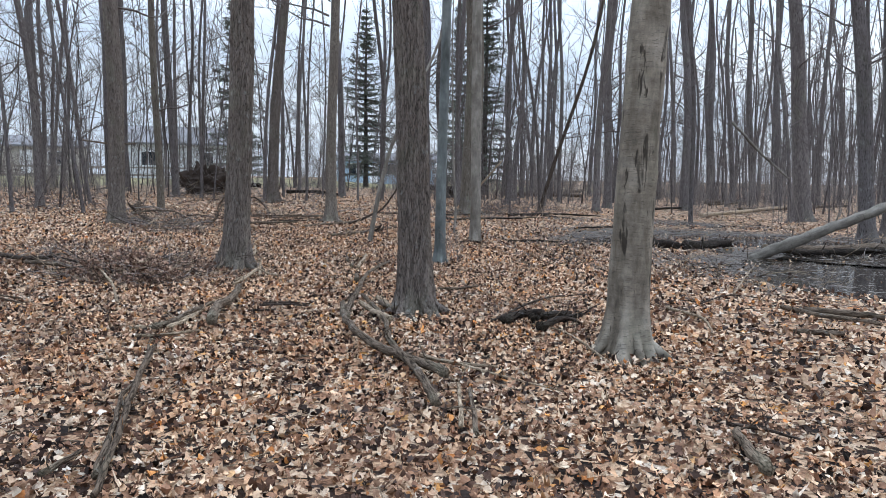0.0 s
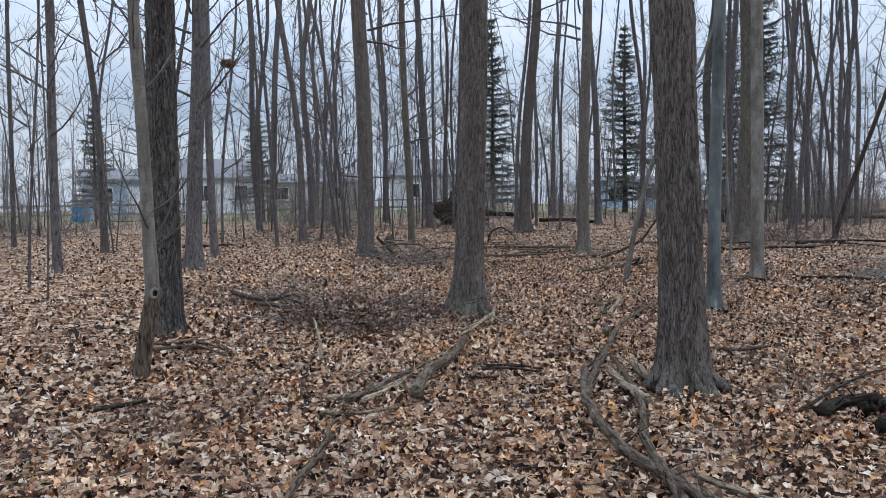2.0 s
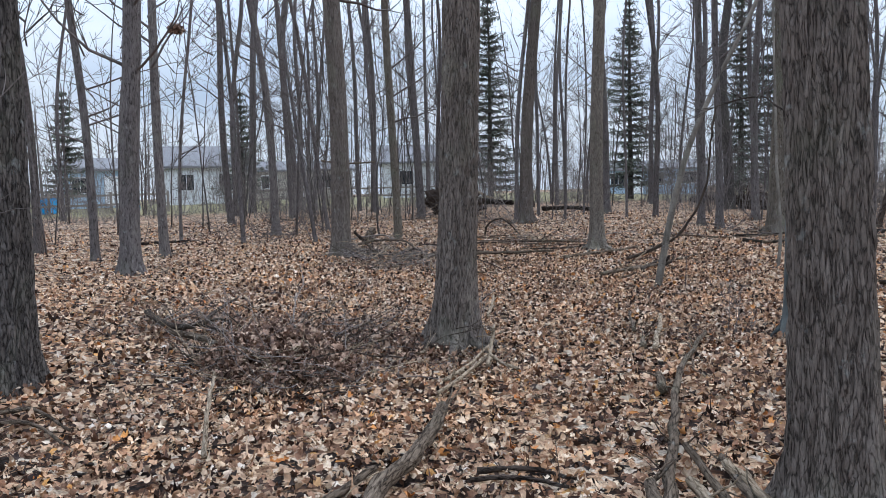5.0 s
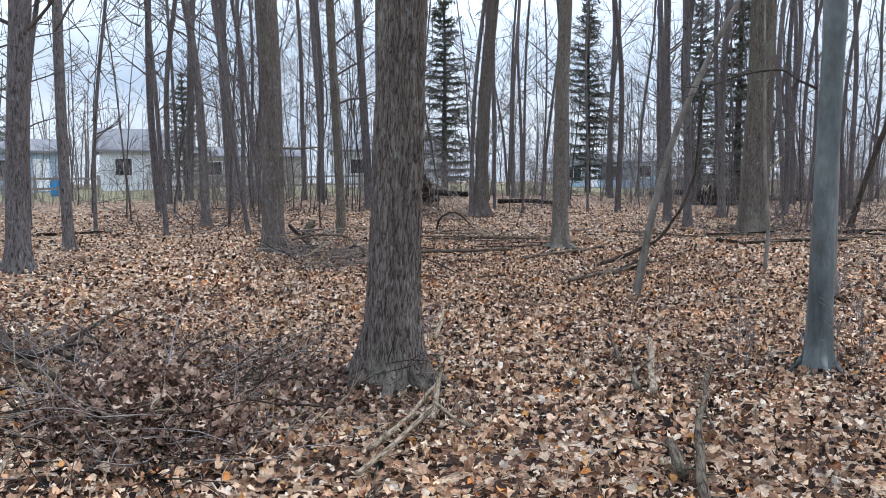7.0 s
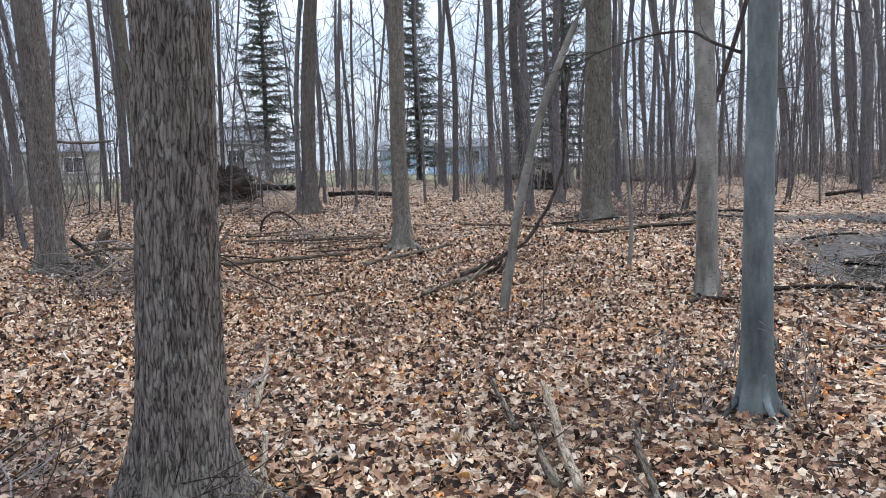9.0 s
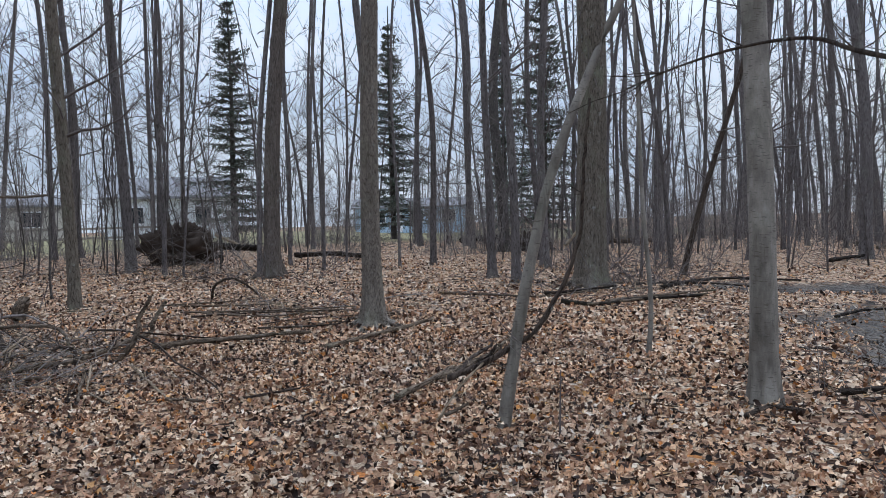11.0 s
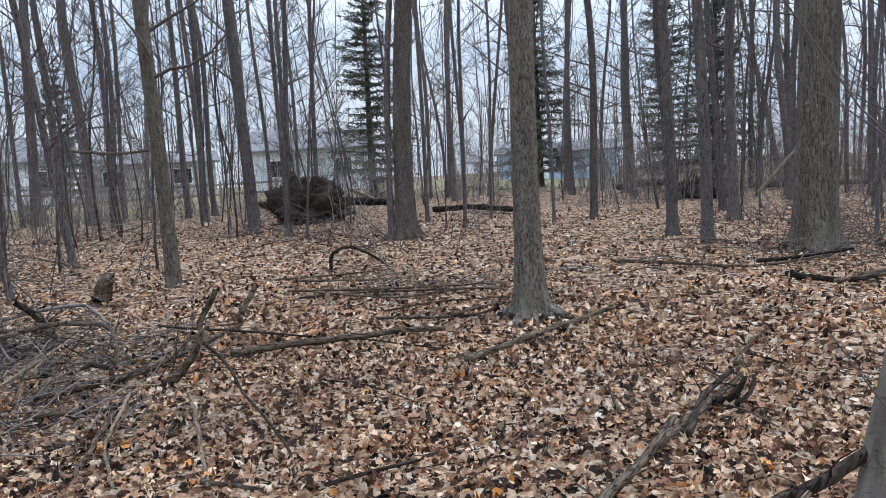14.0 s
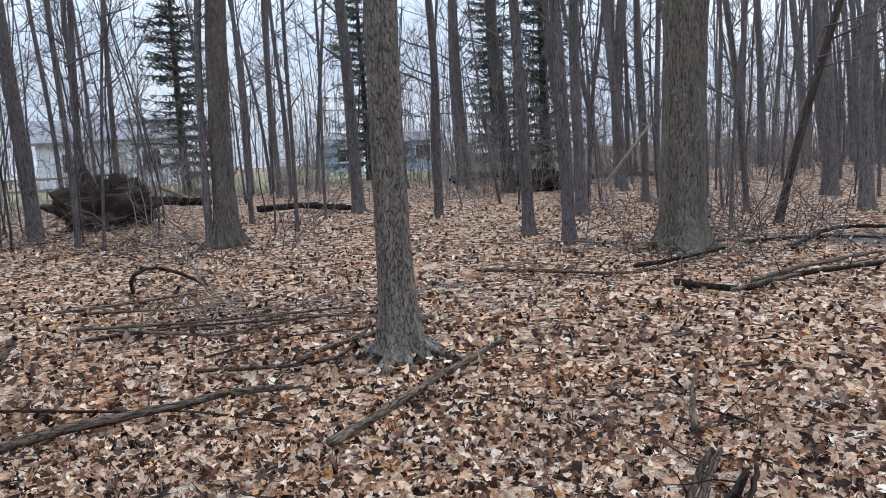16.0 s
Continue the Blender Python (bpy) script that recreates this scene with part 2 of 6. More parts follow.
def water_material():
    m, n, l, b = shader("still_water", 0.04)
    v = coords(n, l, (1, 1, 1))
    l.new(ramp_of(n, l, noise_tex(n, l, v, 5, 6, 0.7), [(0.48, (0.012, 0.011, 0.010)), (0.66, (0.07, 0.055, 0.042))]), b.inputs["Base Color"])
    b.inputs["Specular IOR Level"].default_value = 0.5
    r = n.new("ShaderNodeMapRange")
    r.inputs["From Min"].default_value, r.inputs["From Max"].default_value = 0.5, 0.68
    r.inputs["To Min"].default_value, r.inputs["To Max"].default_value = 0.03, 0.5
    l.new(noise_tex(n, l, v, 5, 6, 0.7), r.inputs["Value"])
    l.new(r.outputs["Result"], b.inputs["Roughness"])
    bump(n, l, b, noise_tex(n, l, v, 14, 3), 0.05, 0.01)
    return m


M_GROUND = litter_ground()
M_LEAF = leaf_material("dead_leaf", LEAF_STOPS)
M_LEAF_DARK = leaf_material("curled_dark_leaf", [(0.0, (0.05, 0.032, 0.026)), (0.4, (0.15, 0.09, 0.066)), (0.75, (0.29, 0.19, 0.138)), (1.0, (0.45, 0.34, 0.26))], False)
M_WATER = water_material()
M_MAPLE = furrowed_bark("ridged_brown_bark", (0.048, 0.040, 0.036), (0.170, 0.145, 0.129), (0.285, 0.252, 0.226), 0.3, 56, 0.18, 0.42)
M_DARK = furrowed_bark("ridged_dark_bark", (0.026, 0.023, 0.022), (0.105, 0.094, 0.089), (0.21, 0.19, 0.178), 0.3, 40, 0.24, 0.35)
M_GREY = furrowed_bark("shallow_grey_bark", (0.055, 0.046, 0.038), (0.165, 0.142, 0.116), (0.26, 0.232, 0.196), 0.5, 36, 0.25)
M_FAR = furrowed_bark("grey_brown_bark", (0.052, 0.045, 0.044), (0.155, 0.138, 0.134), (0.270, 0.247, 0.242), 0.25, 36, 0.22)
M_BIRCH = smooth_bark("banded_tan_bark", (0.115, 0.102, 0.086), (0.25, 0.226, 0.194), (0.36, 0.335, 0.297), 0.5, 0.95)
M_MOTTLED = furrowed_bark("mottled_grey_bark", (0.085, 0.073, 0.062), (0.225, 0.200, 0.175), (0.36, 0.33, 0.295), 0.4, 40, 0.4)
M_BEECH = smooth_bark("smooth_blue_grey_bark", (0.088, 0.098, 0.099), (0.154, 0.168, 0.169), (0.240, 0.254, 0.253), 0.12)
M_PALE = smooth_bark("smooth_grey_bark", (0.125, 0.113, 0.100), (0.225, 0.206, 0.184), (0.335, 0.314, 0.288), 0.2, 0.35)
# Twig tone is darkened for its look against bright sky; brush stays lighter.
M_TWIG = plain("grey_brown_twig", (0.105, 0.090, 0.084), 0.4, 8, 0.85, 0.003)
M_BRUSH = plain("light_brush_stem", (0.19, 0.166, 0.154), 0.4, 8, 0.85, 0.003)
M_DEAD = furrowed_bark("dead_branch_bark", (0.040, 0.029, 0.022), (0.140, 0.107, 0.080), (0.27, 0.222, 0.175), 0.3, 45)
M_ROT = furrowed_bark("blackened_wood", (0.008, 0.007, 0.006), (0.028, 0.022, 0.018), (0.08, 0.062, 0.05), 0.1, 35)
M_BARE = furrowed_bark("bare_pale_wood", (0.15, 0.115, 0.08), (0.31, 0.25, 0.185), (0.46, 0.40, 0.32), 0.1, 60)
M_VINE = furrowed_bark("dark_branch_bark", (0.02, 0.015, 0.013), (0.062, 0.046, 0.037), (0.14, 0.11, 0.09), 0.1, 40)
M_NEEDLE = leaf_material("dark_green_needles", [(0.0, (0.055, 0.068, 0.052)), (0.6, (0.105, 0.122, 0.096)), (1.0, (0.17, 0.185, 0.15))], False)
M_SOIL = plain("dried_root_soil", (0.055, 0.042, 0.034), 0.5, 5, 0.95, 0.03)


# ---- small tools ----
def part(name, mesh, material, parent=None, label=""):
    """Links a mesh as one object, under its thing when one is given."""
    ob = new(name, mesh)
    if material:
        mesh.materials.append(material)
    if parent:
        ob.parent = parent
    if label:
        ob["label"] = label
    return ob


def thing(name, label, category, group="", m=None):
    ob = tagged(new(name), label, category, group)
    ob.empty_display_size = 0.2
    if m is not None:
        ob.matrix_basis = m
    return ob


def to_mesh(name, verts, faces, smooth=True):
    me = bpy.data.meshes.new(name)
    me.from_pydata([tuple(v) for v in verts], [], faces)
    if smooth:
        me.shade_smooth()
    return me


def grid_mesh(name, P, wrap=True):
    """A mesh of quads from an array of rings (rings, points, 3), wrapped round when asked."""
    R, S, _ = P.shape
    i, j = np.meshgrid(np.arange(R - 1), np.arange(S if wrap else S - 1), indexing="ij")
    k = (j + 1) % S
    q = np.stack([i * S + j, i * S + k, (i + 1) * S + k, (i + 1) * S + j], -1).reshape(-1, 4)
    return np_mesh(name, P.reshape(-1, 3), q)


def np_mesh(name, V, Q, smooth=True):
    me = bpy.data.meshes.new(name)
    n = Q.shape[1]
    me.vertices.add(len(V))
    me.vertices.foreach_set("co", np.ascontiguousarray(V, dtype=np.float32).ravel())
    me.loops.add(Q.size)
    me.loops.foreach_set("vertex_index", np.ascontiguousarray(Q, dtype=np.int32).ravel())
    me.polygons.add(len(Q))
    me.polygons.foreach_set("loop_start", np.arange(0, Q.size, n, dtype=np.int32))
    me.update(calc_edges=True)
    if smooth:
        me.shade_smooth()
    return me


def vnoise(u, v, nu, seed):
    """Smooth random values over a sheet that closes on itself after nu cells of u."""
    tab = np.random.default_rng(seed).random((nu, 256))
    iu, iv = np.floor(u).astype(int), np.floor(v).astype(int)
    fu, fv = u - iu, v - iv
    fu, fv = fu * fu * (3 - 2 * fu), fv * fv * (3 - 2 * fv)
    a, b = tab[iu % nu, iv % 256], tab[(iu + 1) % nu, iv % 256]
    c, d = tab[iu % nu, (iv + 1) % 256], tab[(iu + 1) % nu, (iv + 1) % 256]
    return (a * (1 - fu) + b * fu) * (1 - fv) + (c * (1 - fu) + d * fu) * fv


class Tubes:
    """Collects tapered tubes into one mesh."""

    def __init__(self):
        self.v, self.f = [], []

    def tube(self, pts, r0, r1, sides=4, knob=0.0, rng=random):
        base, n = len(self.v), len(pts)
        for i, p in enumerate(pts):
            a, b = pts[max(i - 1, 0)], pts[min(i + 1, n - 1)]
            d = (Vector(b) - Vector(a)).normalized()
            x = d.cross(Vector((0, 0, 1)) if abs(d.z) < 0.9 else Vector((1, 0, 0))).normalized()
            y = d.cross(x)
            r = (r0 + (r1 - r0) * i / (n - 1))
            for s in range(sides):
                w = r * (1 + knob * (rng.random() - 0.5))
                t = 2 * math.pi * s / sides
                self.v.append(Vector(p) + x * (w * math.cos(t)) + y * (w * math.sin(t)))
        for i in range(n - 1):
            for s in range(sides):
                k = (s + 1) % sides
                self.f.append((base + i * sides + s, base + i * sides + k, base + (i + 1) * sides + k, base + (i + 1) * sides + s))
        if sides > 3:
            self.f.append(tuple(range(base + sides - 1, base - 1, -1)))
            self.f.append(tuple(range(base + (n - 1) * sides, base + n * sides)))

    def mesh(self, name):
        return to_mesh(name, self.v, self.f)


def wander(p, d, length, n, bend, rng, lift=0.0):
    """Points of a crooked line from p along d."""
    pts, d = [Vector(p)], Vector(d).normalized()
    for _ in range(n):
        d = (d + Vector((rng.uniform(-bend, bend), rng.uniform(-bend, bend), rng.uniform(-bend, bend) + lift))).normalized()
        pts.append(pts[-1] + d * (length / n))
    return pts


# ---- the ground ----
def smooth01(a, b, x):
    x = min(1.0, max(0.0, (x - a) / (b - a)))
    return x * x * (3 - 2 * x)


UX, UY, LONG = -0.5424, 0.8401, 15.12
POOLS = [(-1.0, 21.2, 2.6, 1.4, 0.100), (1.8, 15.6, 2.2, 3.2, 0.105), (-3.7, 17.8, 0.8, 1.0, 0.145), (-3.2, 19.5, 1.0, 0.9, 0.135), (-3.2, 25.2, 2.2, 0.8, 0.110), (3.5, 20.0, 2.5, 2.0, 0.105)]


def wet(x, y):
    """How far into the wet hollow a place lies: 0 dry ground, 1 in the pool."""
    best = 0.0
    wob = 0.55 * (noise.noise((x * 0.7, y * 0.7, 3.1)) + 0.7 * noise.noise((x * 2.1, y * 2.1, 8.1)) + 0.4 * noise.noise((x * 5.5, y * 5.5, 1.7)))
    for px, py, a, b, _ in POOLS:
        d = math.hypot((x - px) / a, (y - py) / b)
        best = max(best, smooth01(1.9, 0.7, d + wob))
    return best


def level(x, y):
    """The broad lie of the land."""
    s, r = x * UX + y * UY, x * UY - y * UX
    d = math.hypot(r, s - min(max(s, 0), LONG))
    return 0.08 - 0.0132 * max(-45, min(25, x)) + 0.0103 * max(-20, min(45, y)) + 0.25 * smooth01(6, 18, d) * smooth01(9, 1, r)


def land(x, y):
    h = level(x, y)
    if -32 < x < 12 and -6 < y < 45:
        h += 0.035 * noise.noise((x * 0.7, y * 0.7, 0.0)) + 0.014 * noise.noise((x * 2.6, y * 2.6, 4.0))
        h -= 0.16 * wet(x, y)
    return h


def axis(lo, hi, step, far):
    a = list(np.arange(lo, hi + step / 2, step))
    g, k = step, hi
    while k < far:
        g *= 1.35
        k += g
        a.append(k)
    g, k = step, lo
    while k > -far:
        g *= 1.35
        k -= g
        a.insert(0, k)
    return np.array(a)


def build_ground():
    xs, ys = axis(-30, 9, 0.2, 1500), axis(1, 42, 0.2, 1500)
    P = np.zeros((len(xs), len(ys), 3))
    mud, lawn = np.zeros((len(xs), len(ys))), np.zeros((len(xs), len(ys)))
    for i, x in enumerate(xs):
        for j, y in enumerate(ys):
            P[i, j] = x, y, land(x, y)
            if -14 < x < 14 and 4 < y < 45:
                w = wet(x, y)
                mud[i, j] = min(1, w * 2.6)
            edge = -0.80 * x + 0.45 * y + 3 * noise.noise((x * 0.1, y * 0.1, 7.0))
            lawn[i, j] = 0.75 * smooth01(36, 40, edge) if y < 80 else 0
    me = grid_mesh("ground", P[:, ::-1], False)
    for key, arr in (("mud", mud), ("lawn", lawn)):
        me.attributes.new(key, "FLOAT", "POINT").data.foreach_set("value", arr[:, ::-1].astype(np.float32).ravel())
    tagged(part("ground", me, M_GROUND), "forest floor of dead leaves with dark mud by the pools", "ground", kind="structure")


build_ground()


def pool(px, py, a, b, low):
    n = 48
    z = level(px, py) - low
    ring = [(px + 1.9 * a * math.cos(t), py + 1.9 * b * math.sin(t), z) for t in np.linspace(0, 2 * math.pi, n, endpoint=False)]
    ob = part("water", to_mesh("water", ring, [tuple(range(n))], False), M_WATER)
    tagged(ob, "still dark water in a shallow forest pool", "water", kind="structure")


for spot in POOLS:
    pool(*spot)


# ---- trees ----
def trunk_mesh(r, height, seed, seg=14, step=0.6, fine_to=0.0, fine=0.03, flare=0.7, lobes=5, ridge=0.0, across=0.030, along=0.11, waves=0.0, taper=0.030, crook=1.0):
    """A trunk as one closed skin: root flare with lobes, taper, slow crooks and, when asked, ridges of bark."""
    rng = np.random.default_rng(seed)
    zs = [-0.15, -0.06, 0.0, 0.05, 0.1, 0.16, 0.24, 0.34, 0.48, 0.66, 0.9]
    if fine_to:
        zs = list(np.arange(-0.15, fine_to, fine))
    while zs[-1] < height:
        zs.append(zs[-1] + step)
    z = np.array(zs)[:, None]
    th = np.linspace(0, 2 * math.pi, seg, endpoint=False)[None, :]
    prof = r * np.clip(1.0 - taper * (z - 1.3), 0.16, 1.2)
    ph = rng.uniform(0, 6.28, 4)
    lobe = 0.5 + 0.5 * np.cos(lobes * th + ph[0] + 0.8 * np.sin(th + ph[1]))
    lobe = lobe ** 1.5 * (0.6 + 0.5 * np.sin(th * 2 + ph[2]))
    zz = np.clip(z, 0, None)
    R = prof * (1 + flare * np.exp(-zz / 0.20) * (0.34 + 1.1 * lobe) + 0.14 * flare * np.exp(-zz / 0.55))
    R = R * (1 + 0.035 * np.sin(2 * th + ph[3] + z * 0.35) + 0.02 * np.sin(3 * th + z * 0.9))
    if waves:
        R = R + waves * (vnoise(th / (2 * math.pi) * 6, z / 0.22 + 3, 6, seed + 5) - 0.5)
    cleft_shade = None
    if ridge:
        nu = max(8, int(2 * math.pi * r / across))
        warp = 1.4 * (vnoise(th / (2 * math.pi) * 9, z / 0.35 + 1, 9, seed + 1) - 0.5)
        u = th / (2 * math.pi) * nu + warp
        lane = vnoise(u, 0 * z + 0.5, nu, seed + 7) * 9
        n1 = vnoise(u + 0.5 * np.sin(z / along + lane), z / along * 0.8 + lane, nu, seed + 2)
        n2 = vnoise(th / (2 * math.pi) * nu * 2, z / (along * 0.35) + 2 + lane, nu * 2, seed + 3)
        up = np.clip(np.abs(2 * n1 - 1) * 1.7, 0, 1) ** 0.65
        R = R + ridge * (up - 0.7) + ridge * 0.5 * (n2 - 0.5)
        # Depth mask by which the bark colour darkens inside the ridges' clefts.
        cleft_shade = 1 - up
    a, b = rng.uniform(0, 6.28, 2)
    amp = crook * 0.012 * np.clip(z, 0, 8)
    cx = amp * (np.sin(z * 0.55 + a) - math.sin(a)) * 1.2
    cy = amp * (np.sin(z * 0.48 + b) - math.sin(b)) * 1.2
    P = np.stack([R * np.cos(th) + cx, R * np.sin(th) + cy, np.broadcast_to(z, R.shape)], -1)
    me = grid_mesh("trunk", P)
    if cleft_shade is not None:
        me.attributes.new("cleft_shade", "FLOAT", "POINT").data.foreach_set("value", np.broadcast_to(cleft_shade, R.shape).astype(np.float32).ravel())
    return me


def crown_mesh(seed, low, height, reach, limbs, r, twigs=5, fine=4):
    """Bare limbs, branches and twigs in one mesh, for a trunk along z."""
    rng, tb = random.Random(seed), Tubes()
    for i in range(limbs):
        z = low + (height - low) * ((i + rng.random()) / limbs) ** 1.7
        t = rng.uniform(0, 6.28)
        up = 0.35 + 0.9 * (z - low) / (height - low)
        f = 1 - 0.55 * (z - low) / (height - low)
        L = reach * f * rng.uniform(0.6, 1.2)
        d = Vector((math.cos(t), math.sin(t), up * rng.uniform(0.7, 1.2)))
        limb = wander((0, 0, z), d, L, 5, 0.22, rng, 0.05)
        rl = max(0.008, r * 0.32 * f)
        tb.tube(limb, rl, rl * 0.22, 3)
        for _ in range(twigs):
            k = rng.randint(1, 5)
            e = (d + Vector((rng.uniform(-1, 1), rng.uniform(-1, 1), rng.uniform(-0.3, 0.8)))).normalized()
            tw = wander(limb[k], e, L * rng.uniform(0.25, 0.5), 3, 0.28, rng, 0.06)
            tb.tube(tw, max(0.007, rl * 0.34), 0.004, 3)
            for _ in range(fine):
                q = rng.randint(1, 3)
                g = (e + Vector((rng.uniform(-1, 1), rng.uniform(-1, 1), rng.uniform(-0.4, 0.8)))).normalized()
                tb.tube(wander(tw[q], g, L * rng.uniform(0.10, 0.22), 2, 0.3, rng, 0.03), 0.006, 0.003, 3)
    return tb.mesh("crown")


CROWNS = [crown_mesh(50 + i, 2.9 + 0.5 * i, 14.5, 3.0, 12, 0.11, 5, 2) for i in range(4)]
LOW_CROWNS = [crown_mesh(70 + i, 1.9 + 0.4 * i, 11.0, 1.9, 12, 0.075, 4, 2) for i in range(4)]
for me in CROWNS + LOW_CROWNS:
    me.materials.append(M_TWIG)


def place(x, y, lx=0.0, ly=0.0, turn=0.0, scale=1.0, sink=0.0):
    """A pose on the ground that leans by lx, ly metres a metre of height."""
    up = Vector((lx, ly, 1)).normalized()
    q = Vector((0, 0, 1)).rotation_difference(up)
    return Matrix.LocRotScale((x, y, land(x, y) - sink), q @ Euler((0, 0, turn)).to_quaternion(), (scale, scale, scale))


GROWN = []


def grow(x, y, r, lx, ly, bark, label, crown=None, height=None, name="tree", **shape):
    """One tree at its place: trunk and bare crown."""
    seed = int(abs(x * 131 + y * 977)) % 9973
    GROWN.append((x, y))
    tree = thing(name, label, "tree", "trees of the wood", place(x, y, lx, ly))
    h = height or (15.5 if r > 0.075 else 10.5)
    part("trunk", trunk_mesh(r, h, seed, **shape), bark, tree)
    if crown is not False:
        pool_of = CROWNS if r > 0.085 else LOW_CROWNS
        me = pool_of[seed % 4]
        ob = new("crown", me)
        ob.parent = tree
        k = max(0.65, min(1.15, r / (0.17 if r > 0.085 else 0.08)))
        ob.matrix_basis = Matrix.LocRotScale((0, 0, 2.2 if "fine_to" in shape else 0), Euler((0, 0, seed * 0.7)), (k, k, 1.0))
        ob["label"] = "bare branches and fine twigs"
    return tree


def burl(tree, r, z, turn, size, material, name="burl"):
    """A rounded swelling on the trunk."""
    th, ph = np.linspace(0, 2 * math.pi, 14, endpoint=False)[None, :], np.linspace(0.05, math.pi - 0.05, 9)[:, None]
    P = np.stack([size * np.sin(ph) * np.cos(th) * 0.9, size * np.sin(ph) * np.sin(th) * 0.9, size * 1.3 * np.cos(ph) + 0 * th], -1)
    P[..., 0] += r * 0.86 * math.cos(turn)
    P[..., 1] += r * 0.86 * math.sin(turn)
    P[..., 2] += z
    part(name, grid_mesh(name, P), material, tree)


NEAR = dict(seg=156, fine_to=4.4, fine=0.028)


def roots(tree, r, n, reach, material, seed):
    """Surface roots that run out from the flare and dive under the leaves."""
    rng = random.Random(seed)
    for i in range(n):
        t = 6.283 * (i + rng.uniform(-0.3, 0.3)) / n
        L = reach * rng.uniform(0.6, 1.25)
        c, s = math.cos(t), math.sin(t)
        side = rng.uniform(-0.25, 0.25)
        pts = [Vector((c * r * 0.75, s * r * 0.75, 0.26)), Vector((c * r * 1.25, s * r * 1.25, 0.12)),
               Vector((c * (r * 1.5 + L * 0.35) - s * side * L * 0.3, s * (r * 1.5 + L * 0.35) + c * side * L * 0.3, 0.045)),
               Vector((c * (r * 1.5 + L) - s * side * L, s * (r * 1.5 + L) + c * side * L, -0.05))]
        tb = Tubes()
        tb.tube(spline(pts, 5), r * 0.42, r * 0.10, 10, 0.22, rng)
        part("root", tb.mesh("root"), material, tree)


def spline(pts, k):
    """Points along a smooth line through pts."""
    line, n = [], len(pts)
    for i in range(n - 1):
        p0, p1, p2, p3 = pts[max(i - 1, 0)], pts[i], pts[i + 1], pts[min(i + 2, n - 1)]
        for j in range(k):
            t = j / k
            line.append(0.5 * ((2 * p1) + (p2 - p0) * t + (2 * p0 - 5 * p1 + 4 * p2 - p3) * t * t + (3 * p1 - p0 - 3 * p2 + p3) * t ** 3))
    line.append(pts[-1])
    return line


def limb(tree, pts, r0, r1, material, label):
    """One side branch of a tree, with a few twigs, in the tree's own space."""
    rng = random.Random(int(abs(pts[-1][0] * 1000)))
    line, tb = spline([Vector(p) for p in pts], 4), Tubes()
    tb.tube(line, r0, r1, 7, 0.2, rng)
    for _ in range(7):
        k = rng.randint(4, len(line) - 1)
        d = (line[k] - line[k - 1]).normalized() + Vector((rng.uniform(-0.8, 0.8), rng.uniform(-0.8, 0.8), rng.uniform(-0.5, 0.8)))
        tb.tube(wander(line[k], d, rng.uniform(0.15, 0.5), 3, 0.25, rng), 0.004, 0.002, 4)
    part("limb", tb.mesh("limb"), material, tree, label)


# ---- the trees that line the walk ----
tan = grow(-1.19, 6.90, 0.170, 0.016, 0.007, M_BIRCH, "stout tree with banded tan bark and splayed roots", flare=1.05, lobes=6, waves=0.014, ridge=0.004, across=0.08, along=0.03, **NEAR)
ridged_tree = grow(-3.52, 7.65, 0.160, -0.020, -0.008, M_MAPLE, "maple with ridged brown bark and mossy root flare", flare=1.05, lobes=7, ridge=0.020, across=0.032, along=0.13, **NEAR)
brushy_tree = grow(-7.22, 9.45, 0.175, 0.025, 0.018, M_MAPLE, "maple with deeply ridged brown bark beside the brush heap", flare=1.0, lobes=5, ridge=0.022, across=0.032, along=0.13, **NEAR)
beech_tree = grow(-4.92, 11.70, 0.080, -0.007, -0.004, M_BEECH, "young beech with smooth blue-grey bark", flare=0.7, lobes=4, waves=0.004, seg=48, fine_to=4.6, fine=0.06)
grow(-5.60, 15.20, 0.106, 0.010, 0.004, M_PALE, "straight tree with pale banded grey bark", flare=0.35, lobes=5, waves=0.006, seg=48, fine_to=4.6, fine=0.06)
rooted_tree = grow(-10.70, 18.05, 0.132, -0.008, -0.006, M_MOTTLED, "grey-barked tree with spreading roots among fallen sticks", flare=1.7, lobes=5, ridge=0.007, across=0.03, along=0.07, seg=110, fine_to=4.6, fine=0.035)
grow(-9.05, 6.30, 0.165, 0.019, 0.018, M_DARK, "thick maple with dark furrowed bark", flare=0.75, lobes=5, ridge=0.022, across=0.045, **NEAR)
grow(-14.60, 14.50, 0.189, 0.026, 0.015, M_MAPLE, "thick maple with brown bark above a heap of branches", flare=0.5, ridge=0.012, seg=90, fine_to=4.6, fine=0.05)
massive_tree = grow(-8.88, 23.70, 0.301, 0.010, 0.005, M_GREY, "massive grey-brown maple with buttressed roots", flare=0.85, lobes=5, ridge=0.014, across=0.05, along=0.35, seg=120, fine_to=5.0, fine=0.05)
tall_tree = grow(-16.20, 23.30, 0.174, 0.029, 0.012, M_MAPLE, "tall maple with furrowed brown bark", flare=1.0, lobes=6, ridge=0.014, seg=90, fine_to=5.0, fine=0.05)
grow(-15.69, 10.58, 0.167, 0.017, 0.014, M_FAR, "thick straight tree with grey-brown bark", flare=0.6, seg=40, step=0.3)
grow(-16.40, 18.00, 0.098, -0.012, -0.007, M_GREY, "slightly leaning grey tree", flare=0.3, seg=40, step=0.3, waves=0.008)
grow(-20.60, 23.40, 0.134, -0.040, -0.019, M_FAR, "leaning tree beside the upturned roots", flare=0.4, seg=30, step=0.3)
